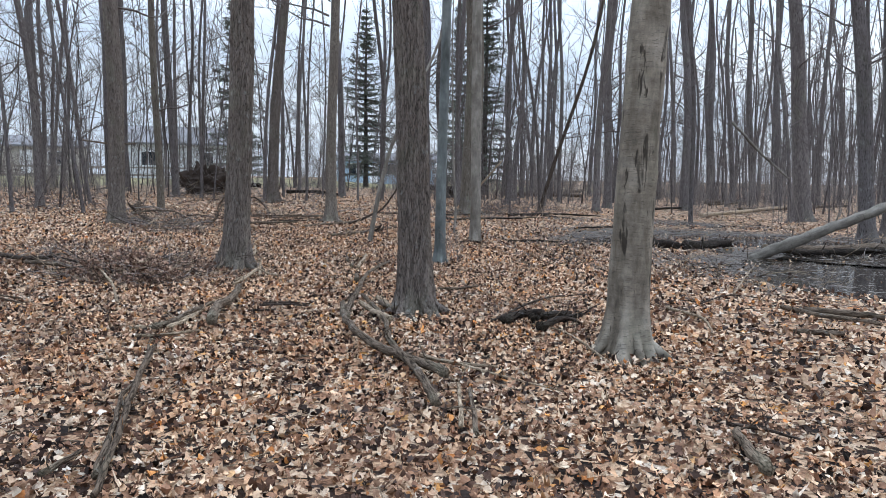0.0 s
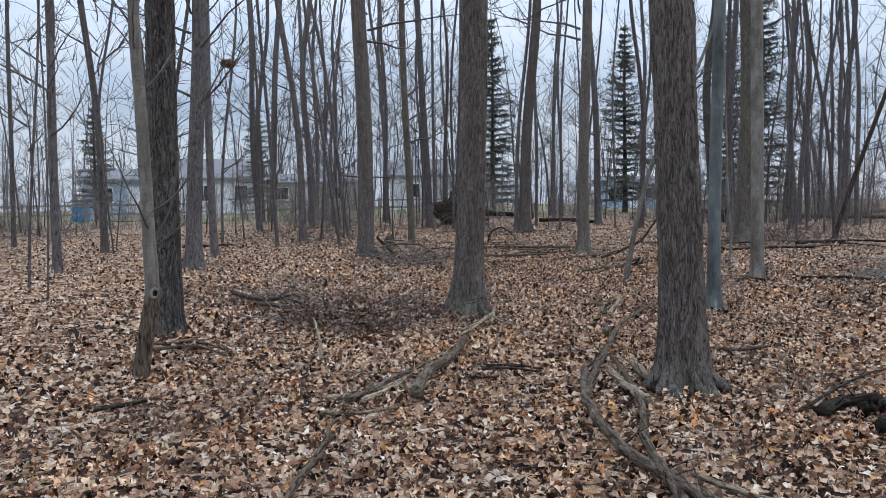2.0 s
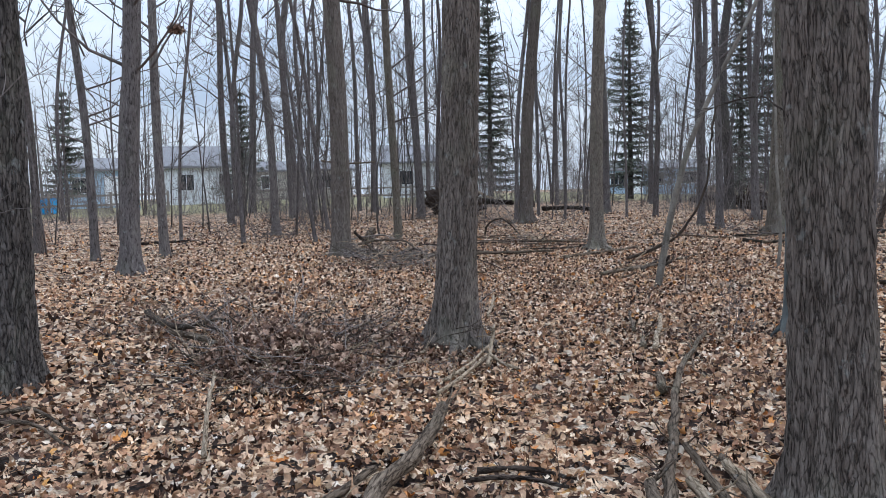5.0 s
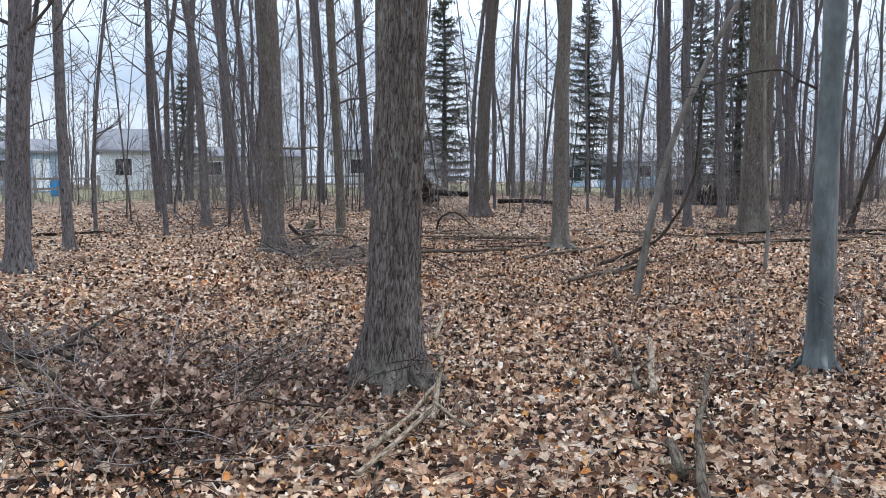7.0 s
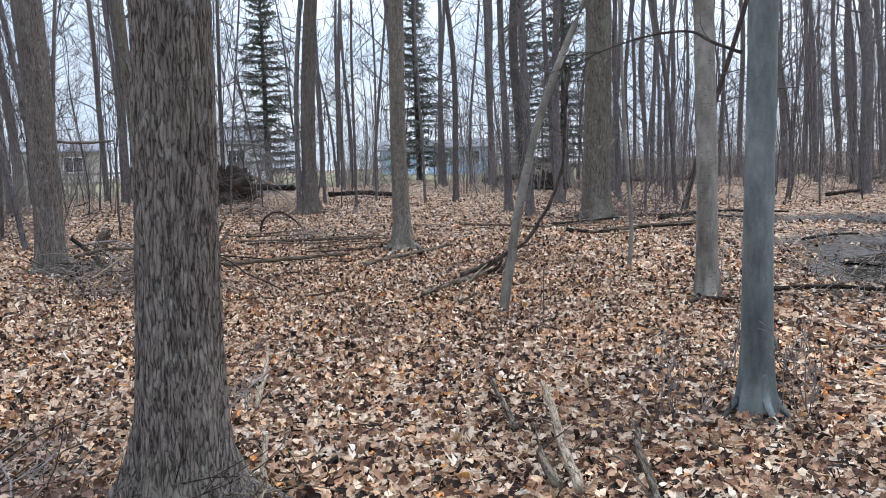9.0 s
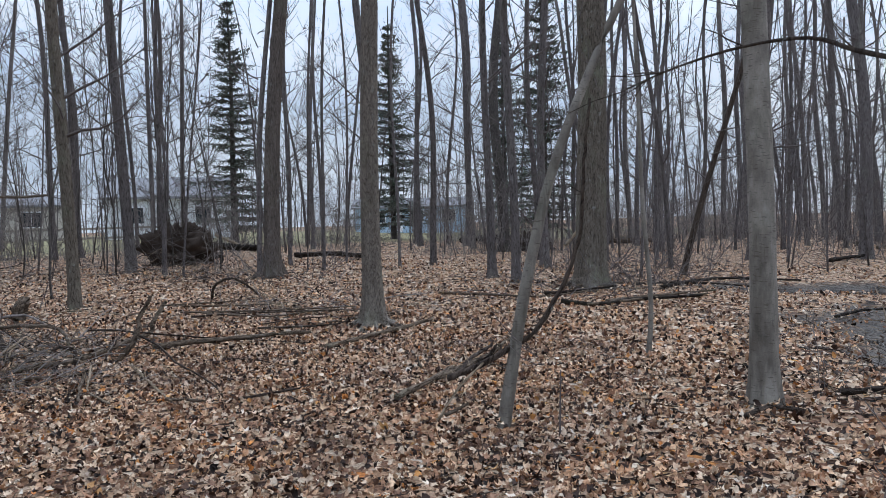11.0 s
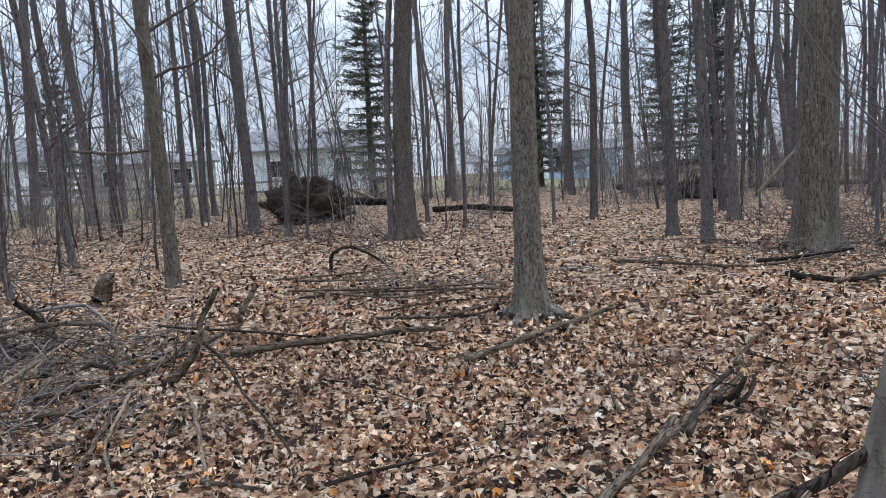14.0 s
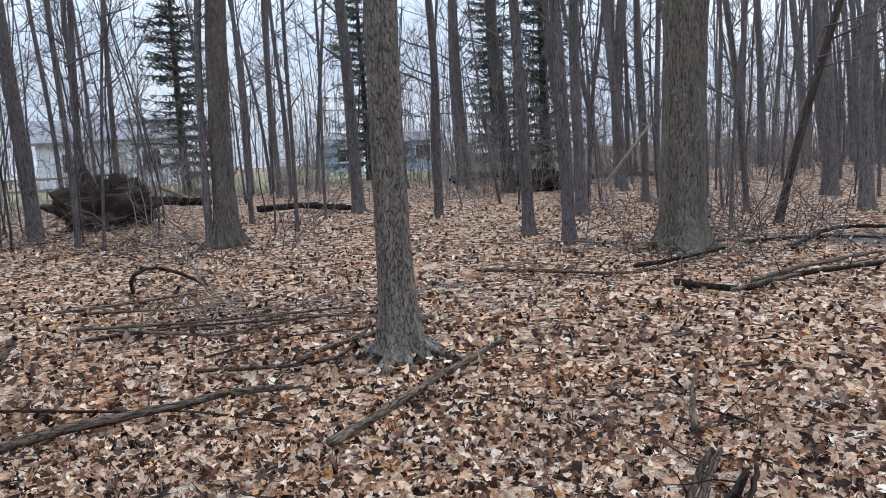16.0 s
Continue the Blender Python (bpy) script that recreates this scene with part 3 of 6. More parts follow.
grow(-17.65, 16.34, 0.048, -0.122, -0.072, M_FAR, "slender bare tree with grey-brown bark", flare=0.3, crook=2.0)
grow(-16.87, 8.27, 0.081, -0.012, -0.011, M_FAR, "bare tree with grey-brown bark", flare=0.5, crook=1.8)
grow(-20.32, 10.81, 0.089, 0.005, 0.005, M_FAR, "bare tree with grey-brown bark", flare=0.5, crook=1.8)
grow(-18.14, 11.06, 0.082, 0.003, 0.003, M_FAR, "bare tree with grey-brown bark", flare=0.5, crook=1.8)
grow(-17.70, 12.33, 0.095, -0.017, -0.014, M_FAR, "bare tree with grey-brown bark", flare=0.5, crook=1.8)
grow(-21.98, 13.50, 0.062, 0.032, 0.030, M_FAR, "bare tree with grey-brown bark", flare=0.3, crook=2.0)
grow(-24.15, 18.21, 0.102, -0.046, -0.043, M_FAR, "bare tree with grey-brown bark", flare=0.5, crook=1.8)
grow(-19.83, 16.76, 0.105, -0.025, -0.014, M_FAR, "bare tree with grey-brown bark", flare=0.5, crook=1.8)
grow(-20.25, 14.18, 0.041, 0.008, 0.006, M_FAR, "slender bare tree with grey-brown bark", flare=0.3, crook=2.0)
grow(-18.76, 14.99, 0.049, -0.026, -0.021, M_FAR, "slender bare tree with grey-brown bark", flare=0.3, crook=2.0)
grow(-29.33, 21.82, 0.097, 0.026, 0.020, M_FAR, "bare tree with grey-brown bark", flare=0.5, crook=1.8)
grow(-25.62, 21.77, 0.089, -0.022, -0.011, M_FAR, "bare tree with grey-brown bark", flare=0.5, crook=1.8)
grow(-27.90, 28.29, 0.089, -0.050, -0.027, M_FAR, "bare tree with grey-brown bark", flare=0.5, crook=1.8)
grow(-29.19, 24.67, 0.156, 0.022, 0.012, M_FAR, "bare tree with grey-brown bark", flare=0.5, crook=1.8)
grow(-27.03, 23.95, 0.074, 0.070, 0.043, M_FAR, "bare tree with grey-brown bark", flare=0.5, crook=1.8)
grow(-19.57, 18.38, 0.061, -0.116, -0.079, M_FAR, "bare tree with grey-brown bark", flare=0.3, crook=2.0)
grow(-31.90, 24.38, 0.162, 0.049, 0.033, M_FAR, "bare tree with grey-brown bark", flare=0.5, crook=1.8)
grow(-23.26, 27.23, 0.074, 0.002, 0.001, M_FAR, "bare tree with grey-brown bark", flare=0.5, crook=1.8)
grow(-16.30, 28.40, 0.130, -0.022, -0.012, M_FAR, "bare tree with grey-brown bark", flare=0.5, crook=1.8)
grow(-12.16, 31.51, 0.087, -0.019, -0.015, M_FAR, "bare tree with grey-brown bark", flare=0.5, crook=1.8)
grow(-16.37, 23.06, 0.062, 0.025, 0.011, M_FAR, "bare tree with grey-brown bark", flare=0.3, crook=2.0)
grow(-14.42, 26.33, 0.037, 0.008, 0.004, M_FAR, "slender bare tree with grey-brown bark", flare=0.3, crook=2.0)
grow(-13.90, 27.30, 0.080, 0.003, 0.001, M_FAR, "bare tree with grey-brown bark", flare=0.3, crook=2.0)
grow(-15.96, 25.14, 0.038, 0.032, 0.013, M_FAR, "slender bare tree with grey-brown bark", flare=0.3, crook=2.0)
grow(-16.32, 26.89, 0.032, 0.015, 0.006, M_FAR, "slender bare tree with grey-brown bark", flare=0.3, crook=2.0)
grow(-17.72, 26.22, 0.048, 0.015, 0.008, M_FAR, "slender bare tree with grey-brown bark", flare=0.3, crook=2.0)
grow(-11.42, 25.00, 0.087, 0.002, 0.001, M_FAR, "bare tree with grey-brown bark", flare=0.9, seg=24)
grow(-10.57, 24.15, 0.089, 0.003, 0.001, M_FAR, "bare tree with grey-brown bark", flare=0.9, seg=24)
grow(-11.20, 28.60, 0.112, -0.000, -0.000, M_FAR, "bare tree with grey-brown bark", flare=0.5, crook=1.8)
grow(-8.89, 33.07, 0.062, 0.019, 0.010, M_FAR, "bare tree with grey-brown bark", flare=0.3, crook=2.0)
grow(-18.81, 22.65, 0.051, 0.039, 0.015, M_FAR, "slender bare tree with grey-brown bark", flare=0.3, crook=2.0)
grow(-18.32, 22.73, 0.026, 0.081, 0.031, M_FAR, "slender bare tree with grey-brown bark", flare=0.3, crook=2.0)
grow(-15.00, 36.38, 0.200, 0.008, 0.003, M_DARK, "bare tree with grey-brown bark", flare=0.5, crook=1.8)
grow(-11.75, 38.01, 0.109, 0.005, 0.002, M_FAR, "bare tree with grey-brown bark", flare=0.5, crook=1.8)
grow(-10.29, 32.16, 0.083, 0.024, 0.009, M_FAR, "bare tree with grey-brown bark", flare=0.5, crook=1.8)
grow(-8.27, 26.11, 0.031, 0.033, 0.013, M_FAR, "slender bare tree with grey-brown bark", flare=0.3, crook=2.0)
grow(-6.10, 32.90, 0.165, 0.009, 0.005, M_FAR, "bare tree with grey-brown bark", flare=0.5, crook=1.8)
grow(-5.85, 29.20, 0.125, 0.003, 0.001, M_FAR, "bare tree with grey-brown bark", flare=0.5, crook=1.8)
grow(-7.98, 29.09, 0.063, -0.058, -0.030, M_FAR, "bare tree with grey-brown bark", flare=0.3, crook=2.0)
grow(-5.18, 32.26, 0.039, 0.027, 0.014, M_FAR, "slender bare tree with grey-brown bark", flare=0.3, crook=2.0)
grow(-3.08, 33.86, 0.175, -0.026, -0.011, M_FAR, "bare tree with grey-brown bark", flare=0.5, crook=1.8)
grow(-2.12, 25.33, 0.070, -0.039, -0.016, M_FAR, "bare tree with grey-brown bark", flare=0.5, crook=1.8)
grow(0.77, 27.64, 0.060, -0.050, -0.021, M_FAR, "bare tree with grey-brown bark", flare=0.3, crook=2.0)
grow(-11.33, 36.18, 0.108, -0.033, -0.013, M_FAR, "bare tree with grey-brown bark", flare=0.5, crook=1.8)
grow(-14.37, 6.80, 0.022, 0.027, 0.026, M_FAR, "slender bare tree with grey-brown bark", flare=0.3, crook=2.0)
grow(-12.82, 6.48, 0.014, 0.039, 0.037, M_FAR, "slender bare tree with grey-brown bark", flare=0.3, crook=2.0)
grow(1.25, 29.30, 0.260, -0.112, -0.046, M_FAR, "thick bare tree standing in the wet hollow", flare=0.6)
grow(2.45, 22.8, 0.185, -0.09, -0.04, M_FAR, "leaning tree at the edge of the pool", flare=0.6)
grow(3.05, 23.6, 0.165, -0.03, -0.01, M_FAR, "tree at the edge of the pool", flare=0.5)
grow(0.62, 39.51, 0.159, -0.026, -0.010, M_FAR, "bare tree with grey-brown bark", flare=0.4)
grow(2.49, 42.43, 0.112, 0.006, 0.002, M_FAR, "bare tree with grey-brown bark", flare=0.4)
grow(-0.51, 43.37, 0.157, -0.052, -0.021, M_FAR, "bare tree with grey-brown bark", flare=0.4)
grow(-1.53, 45.11, 0.144, -0.055, -0.022, M_FAR, "bare tree with grey-brown bark", flare=0.4)
grow(-2.70, 47.88, 0.176, -0.049, -0.020, M_FAR, "bare tree with grey-brown bark", flare=0.4)
grow(-9.34, 37.63, 0.093, -0.025, -0.010, M_FAR, "bare tree with grey-brown bark", flare=0.4)
grow(-4.35, 41.81, 0.098, -0.049, -0.020, M_FAR, "bare tree with grey-brown bark", flare=0.4)
grow(4.56, 41.11, 0.106, -0.054, -0.022, M_FAR, "bare tree with grey-brown bark", flare=0.4)
grow(-5.62, 46.33, 0.159, -0.042, -0.021, M_FAR, "bare tree with grey-brown bark", flare=0.4)
grow(-3.19, 52.04, 0.137, -0.030, -0.015, M_FAR, "bare tree with grey-brown bark", flare=0.4)
grow(-10.84, 41.45, 0.100, -0.000, -0.000, M_FAR, "bare tree with grey-brown bark", flare=0.4)
grow(-12.35, 45.17, 0.093, -0.003, -0.002, M_FAR, "bare tree with grey-brown bark", flare=0.4)
grow(-4.30, 53.73, 0.103, -0.042, -0.021, M_FAR, "bare tree with grey-brown bark", flare=0.4)
grow(-19.55, 44.64, 0.150, -0.004, -0.001, M_FAR, "bare tree with grey-brown bark", flare=0.4)
grow(-21.31, 41.83, 0.094, 0.035, 0.013, M_FAR, "bare tree with grey-brown bark", flare=0.4)
grow(-25.03, 38.27, 0.073, 0.038, 0.014, M_FAR, "slender bare tree with grey-brown bark", flare=0.4)
grow(-7.07, 49.40, 0.133, 0.009, 0.003, M_FAR, "bare tree with grey-brown bark", flare=0.4)
grow(-9.00, 50.80, 0.106, 0.023, 0.009, M_FAR, "bare tree with grey-brown bark", flare=0.4)
grow(-4.83, 54.54, 0.130, -0.005, -0.002, M_FAR, "bare tree with grey-brown bark", flare=0.4)
grow(-11.31, 54.20, 0.098, 0.024, 0.009, M_FAR, "bare tree with grey-brown bark", flare=0.4)
grow(-18.29, 41.01, 0.113, 0.004, 0.002, M_FAR, "bare tree with grey-brown bark", flare=0.4)
grow(-14.23, 44.34, 0.100, -0.012, -0.006, M_FAR, "bare tree with grey-brown bark", flare=0.4)
grow(-11.63, 44.60, 0.113, -0.021, -0.011, M_FAR, "bare tree with grey-brown bark", flare=0.4)
grow(-7.90, 50.02, 0.141, -0.006, -0.003, M_FAR, "bare tree with grey-brown bark", flare=0.4)
grow(-7.04, 55.03, 0.117, -0.021, -0.011, M_FAR, "bare tree with grey-brown bark", flare=0.4)
grow(-14.74, 53.15, 0.144, -0.159, -0.085, M_FAR, "bare tree with grey-brown bark", flare=0.4)
grow(-37.00, 32.06, 0.100, 0.092, 0.049, M_FAR, "bare tree with grey-brown bark", flare=0.4)
grow(-28.32, 32.20, 0.088, 0.004, 0.002, M_FAR, "slender bare tree with grey-brown bark", flare=0.4)
grow(-27.39, 30.42, 0.069, -0.007, -0.004, M_FAR, "slender bare tree with grey-brown bark", flare=0.4)
grow(-25.24, 30.45, 0.079, 0.025, 0.013, M_FAR, "slender bare tree with grey-brown bark", flare=0.4)
grow(-25.04, 29.42, 0.051, 0.003, 0.001, M_FAR, "slender bare tree with grey-brown bark", flare=0.4)
grow(-27.86, 27.19, 0.094, -0.019, -0.015, M_FAR, "bare tree with grey-brown bark", flare=0.4)
grow(-25.82, 26.24, 0.088, -0.005, -0.004, M_FAR, "slender bare tree with grey-brown bark", flare=0.4)
grow(-31.55, 26.86, 0.100, 0.025, 0.019, M_FAR, "bare tree with grey-brown bark", flare=0.4)
grow(-16.96, 38.19, 0.117, -0.027, -0.021, M_FAR, "bare tree with grey-brown bark", flare=0.4)
grow(-22.12, 34.18, 0.083, 0.008, 0.006, M_FAR, "slender bare tree with grey-brown bark", flare=0.4)
grow(-25.07, 36.96, 0.065, 0.003, 0.002, M_FAR, "slender bare tree with grey-brown bark", flare=0.4)
grow(-12.14, 40.67, 0.097, -0.026, -0.021, M_FAR, "bare tree with grey-brown bark", flare=0.4)
grow(-26.43, 26.69, 0.100, 0.002, 0.002, M_FAR, "bare tree with grey-brown bark", flare=0.4)
grow(-32.12, 24.06, 0.070, -0.020, -0.019, M_FAR, "slender bare tree with grey-brown bark", flare=0.4)
grow(-23.82, 9.90, 0.059, 0.025, 0.024, M_FAR, "slender bare tree with grey-brown bark", flare=0.4)
grow(-19.59, 38.63, 0.112, -0.010, -0.009, M_FAR, "bare tree with grey-brown bark", flare=0.4)
grow(-22.66, 35.74, 0.074, 0.003, 0.003, M_FAR, "slender bare tree with grey-brown bark", flare=0.4)
grow(-31.55, 27.35, 0.074, 0.005, 0.005, M_FAR, "slender bare tree with grey-brown bark", flare=0.4)
grow(-7.5, 27.2, 0.068, 0.235, 0.105, M_VINE, "dark leaning tree that bends upward", flare=0.3, crook=1.5)
roots(tan, 0.17, 5, 0.22, M_BIRCH, 1)
roots(ridged_tree, 0.165, 8, 0.26, M_MAPLE, 2)
roots(brushy_tree, 0.175, 7, 0.30, M_MAPLE, 3)
roots(beech_tree, 0.08, 5, 0.16, M_BEECH, 4)
roots(rooted_tree, 0.15, 7, 0.34, M_MOTTLED, 5)
roots(massive_tree, 0.26, 6, 0.12, M_GREY, 6)
roots(tall_tree, 0.17, 6, 0.16, M_MAPLE, 7)
limb(beech_tree, [(-0.09, 0.13, 2.13), (-0.27, 0.29, 2.23), (-0.42, 0.46, 2.33), (-0.68, 0.58, 2.35), (-0.98, 0.68, 2.31), (-1.24, 0.80, 2.25)], 0.011, 0.004, M_VINE, "thin dark side branch")

burl(tan, 0.18, 3.55, -1.2, 0.07, M_BIRCH)


def knothole(tree, x, y, z, turn):
    """A healed branch hole: a rolled rim of bark round a near-black plug that stands for the hollow's shade."""
    th, ph = np.linspace(0, 2 * math.pi, 20, endpoint=False)[:, None], np.linspace(0, 2 * math.pi, 10, endpoint=False)[None, :]
    R = 0.030 + 0.012 * np.cos(ph)
    P = np.stack([0.014 * np.sin(ph) + 0 * th, R * np.cos(th), 1.25 * R * np.sin(th)], -1)
    P = np.concatenate([P, P[:1]], 0)
    m = Matrix.Translation((x, y, z)) @ Euler((0, 0, turn)).to_matrix().to_4x4()
    ob = part("knothole_rim", grid_mesh("knothole_rim", P), M_PALE, tree, "swollen bark rim")
    ob.matrix_basis = m
    # Closed plug, capped in front; its near-black colour is the hole's shade.
    ring = [(0.006, 0.027 * math.cos(t), 0.034 * math.sin(t)) for t in np.linspace(0, 2 * math.pi, 16, endpoint=False)]
    hollow = ring + [(-0.03, a * 0.5, c * 0.5) for _, a, c in ring]
    f = [(i, (i + 1) % 16, 16 + (i + 1) % 16, 16 + i) for i in range(16)] + [tuple(range(16, 32)), tuple(range(15, -1, -1))]
    ob = part("knothole", to_mesh("knothole", hollow, f, False), M_ROT, tree, "near-black plug for the hole's shade")
    ob.matrix_basis = m


def bent_stem(points, r0, r1, bark, label, twigs, name="sapling", foot=None):
    """A slender stem through a few points, with side branches."""
    rng = random.Random(int(abs(points[0][0] * 100)))
    x0, y0, _ = points[0]
    tree = thing(name, label, "tree", "trees of the wood", Matrix.Translation((x0, y0, land(x0, y0))))
    pts = [Vector((x - x0, y - y0, z)) for x, y, z in points]
    line = spline(pts, 6)
    tb = Tubes()
    tb.tube(line, r0, r1, 14, 0.10, rng)
    part("trunk", tb.mesh("trunk"), bark, tree)
    if foot:
        low = Tubes()
        low.tube(line[:13], r0 * 1.15, r0 * 0.97, 14, 0.12, rng)
        part("root_collar", low.mesh("root_collar"), foot, tree, "dark scaly bark at the foot")
    tb = Tubes()
    for _ in range(twigs):
        k = rng.randint(len(line) // 3, len(line) - 1)
        d = Vector((rng.uniform(-1, 1), rng.uniform(-1, 1), rng.uniform(0.1, 1.2)))
        b = wander(line[k], d, rng.uniform(0.5, 1.5), 6, 0.25, rng, 0.04)
        tb.tube(b, r1 * 0.26, 0.002, 4)
        for _ in range(4):
            q = rng.randint(1, 6)
            e = d + Vector((rng.uniform(-1, 1), rng.uniform(-1, 1), rng.uniform(-0.5, 0.8)))
            tb.tube(wander(b[q], e, rng.uniform(0.2, 0.5), 3, 0.25, rng), 0.004, 0.002, 3)
    part("crown", tb.mesh("crown"), M_TWIG, tree, "thin bare branches")
    return tree


holed = bent_stem([(-7.24, 5.05, -0.06), (-7.21, 5.09, 0.28), (-7.14, 5.14, 0.72), (-7.15, 5.14, 1.12), (-7.15, 5.13, 1.50), (-7.17, 5.12, 2.21), (-7.19, 5.10, 2.87), (-7.19, 5.10, 3.45), (-7.18, 5.11, 4.38)], 0.066, 0.040, M_PALE, "thin crooked smooth-barked tree with a knothole", 10, name="tree", foot=M_DEAD)
knothole(holed, 0.167, 0.080, 0.75, -0.25)
bent_stem([(-7.37, 13.90, -0.05), (-7.28, 13.95, 0.55), (-7.16, 14.0, 1.2), (-6.98, 14.1, 1.95), (-6.68, 14.25, 2.75), (-6.2, 14.5, 3.9), (-5.9, 14.7, 5.2), (-5.7, 14.8, 6.6)], 0.052, 0.014, M_PALE, "leaning pale sapling with a branch hung up in it", 16)
bent_stem([(-6.78, 17.0, -0.05), (-6.74, 17.02, 0.6), (-6.80, 17.0, 1.6), (-6.83, 16.98, 2.8), (-6.86, 16.95, 4.4), (-6.8, 16.9, 6.0)], 0.030, 0.010, M_PALE, "thin straight grey sapling", 10)
bent_stem([(-6.9, 13.75, -0.05), (-6.88, 13.74, 0.5)], 0.008, 0.004, M_TWIG, "broken-off seedling stem in leaves", 1)


# ---- fallen wood ----
WOOD = []


def fallen(points, r0, r1, bark, label):
    """A dead branch or log through a few places, given with their height over the ground."""
    rng = random.Random(int(abs(points[0][0] * 517 + points[0][1] * 91)))
    x0, y0, _ = points[0]
    z0 = land(x0, y0)
    sides = 12 if r0 > 0.02 else 7
    pts = [Vector((x - x0, y - y0, land(x, y) + h + 0.018 - z0)) for x, y, h in points]
    length = sum((b - a).length for a, b in zip(pts, pts[1:]))
    line = spline(pts, max(4, min(14, int(length * 7 / len(pts)) + 3)))
    jig = min(0.02, r0 * 0.35)
    line = [line[0]] + [p + Vector((rng.uniform(-jig, jig), rng.uniform(-jig, jig), rng.uniform(-jig, jig) * 0.4)) for p in line[1:]]
    q = Vector((0, 0, 1)).rotation_difference((line[-1] - line[0]).normalized())
    back = q.inverted()
    tb = Tubes()
    tb.tube([back @ p for p in line], r0, r1, sides, 0.65 if bark in (M_ROT,) else 0.34, rng)
    log = r0 > 0.03
    ob = tagged(part("fallen_log" if log else "fallen_branch", tb.mesh("branch"), bark), label, "log" if log else "branch", "fallen wood")
    ob.matrix_basis = Matrix.Translation((x0, y0, z0)) @ q.to_matrix().to_4x4()
    stubs = Tubes()
    for _ in range(int(2 + length * 1.4)):
        k = rng.randint(1, len(line) - 1)
        d = Vector((rng.uniform(-1, 1), rng.uniform(-1, 1), rng.uniform(0.0, 0.7)))
        stubs.tube([back @ p for p in wander(line[k], d, rng.uniform(0.06, 0.35), 3, 0.3, rng)], max(0.003, r1 * 0.35), 0.002, 5)
    tagged(part("side_twig", stubs.mesh("side_twig"), bark, ob), kind="stuff")
    WOOD.append(ob)
    return ob


fallen([(-3.77, 6.62, 0.08), (-4.14, 7.35, 0.08), (-4.63, 8.47, 0.08), (-5.01, 9.40, 0.08), (-5.51, 11.04, 0.08)], 0.036, 0.016, M_DEAD, "curved fallen branch with grey bark lying on leaves")
fallen([(-2.19, 5.25, 0.08), (-2.59, 5.54, 0.08), (-3.09, 5.85, 0.08), (-3.71, 6.52, 0.08), (-4.26, 7.41, 0.08)], 0.037, 0.030, M_DEAD, "curved fallen branch with grey bark lying on leaves")
fallen([(-1.97, 4.55, 0.07), (-2.42, 5.27, 0.07), (-3.01, 6.01, 0.07), (-3.50, 6.89, 0.07), (-4.36, 8.04, 0.07)], 0.032, 0.019, M_DEAD, "crooked fallen branch beside the maple roots")
fallen([(-1.70, 4.28, 0.06), (-2.03, 5.09, 0.06)], 0.016, 0.013, M_BARE, "short broken stick on the leaves")
fallen([(-1.58, 4.21, 0.06), (-1.92, 5.02, 0.06)], 0.017, 0.014, M_DEAD, "short broken stick on the leaves")
fallen([(-3.04, 2.91, 0.06), (-3.39, 3.35, 0.06), (-3.86, 3.90, 0.06), (-4.09, 4.28, 0.06), (-4.81, 5.17, 0.06)], 0.020, 0.010, M_DEAD, "long straight dead branch on the leaves")
fallen([(-3.27, 2.80, 0.06), (-3.34, 3.10, 0.06)], 0.018, 0.012, M_DEAD, "dead branch end half under leaves")
fallen([(-5.32, 5.46, 0.06), (-5.15, 5.77, 0.06), (-5.24, 6.31, 0.06)], 0.021, 0.012, M_BARE, "pale split stick on the leaves")
fallen([(-4.78, 5.90, 0.09), (-5.16, 6.45, 0.09), (-5.46, 7.09, 0.09), (-5.87, 7.73, 0.09)], 0.049, 0.037, M_DEAD, "thick rotting log with flaking bark")
fallen([(-5.11, 5.53, 0.07), (-5.15, 5.80, 0.07), (-5.28, 6.19, 0.07), (-5.42, 6.70, 0.07)], 0.033, 0.020, M_DEAD, "fallen branch with peeling bark")
fallen([(-5.00, 5.59, 0.06), (-5.10, 5.93, 0.06), (-5.22, 6.25, 0.06)], 0.023, 0.014, M_BARE, "pale barkless stick on the leaves")
fallen([(-2.41, 7.27, 0.08), (-2.32, 7.58, 0.08), (-2.19, 7.90, 0.08)], 0.045, 0.032, M_ROT, "blackened rotten log chunk")
fallen([(-2.21, 7.56, 0.05), (-2.09, 7.71, 0.08), (-1.94, 8.12, 0.05)], 0.051, 0.026, M_ROT, "blackened rotten log chunk")
fallen([(-2.02, 7.15, 0.08), (-1.93, 7.50, 0.08), (-1.78, 7.92, 0.08)], 0.044, 0.026, M_ROT, "blackened rotten log chunk")
fallen([(-1.98, 7.39, 0.07), (-1.87, 7.53, 0.10), (-1.71, 7.66, 0.04)], 0.027, 0.013, M_VINE, "splintered rotten log chunk")
fallen([(-2.61, 5.75, 0.06), (-2.27, 5.67, 0.06), (-1.94, 5.66, 0.06)], 0.020, 0.010, M_BARE, "splintered pale wood strip")
fallen([(-2.39, 5.74, 0.05), (-1.79, 5.44, 0.05), (-1.35, 5.29, 0.05)], 0.011, 0.006, M_BARE, "thin pale stick on the leaves")
fallen([(-2.54, 7.29, 0.06), (-2.41, 8.73, 0.06), (-1.96, 9.40, 0.06)], 0.014, 0.007, M_VINE, "thin dark stick on the leaves")
fallen([(-0.07, 4.33, 0.08), (-0.15, 4.58, 0.08), (-0.24, 4.89, 0.08)], 0.036, 0.025, M_DEAD, "grey rotten log half buried in leaves")
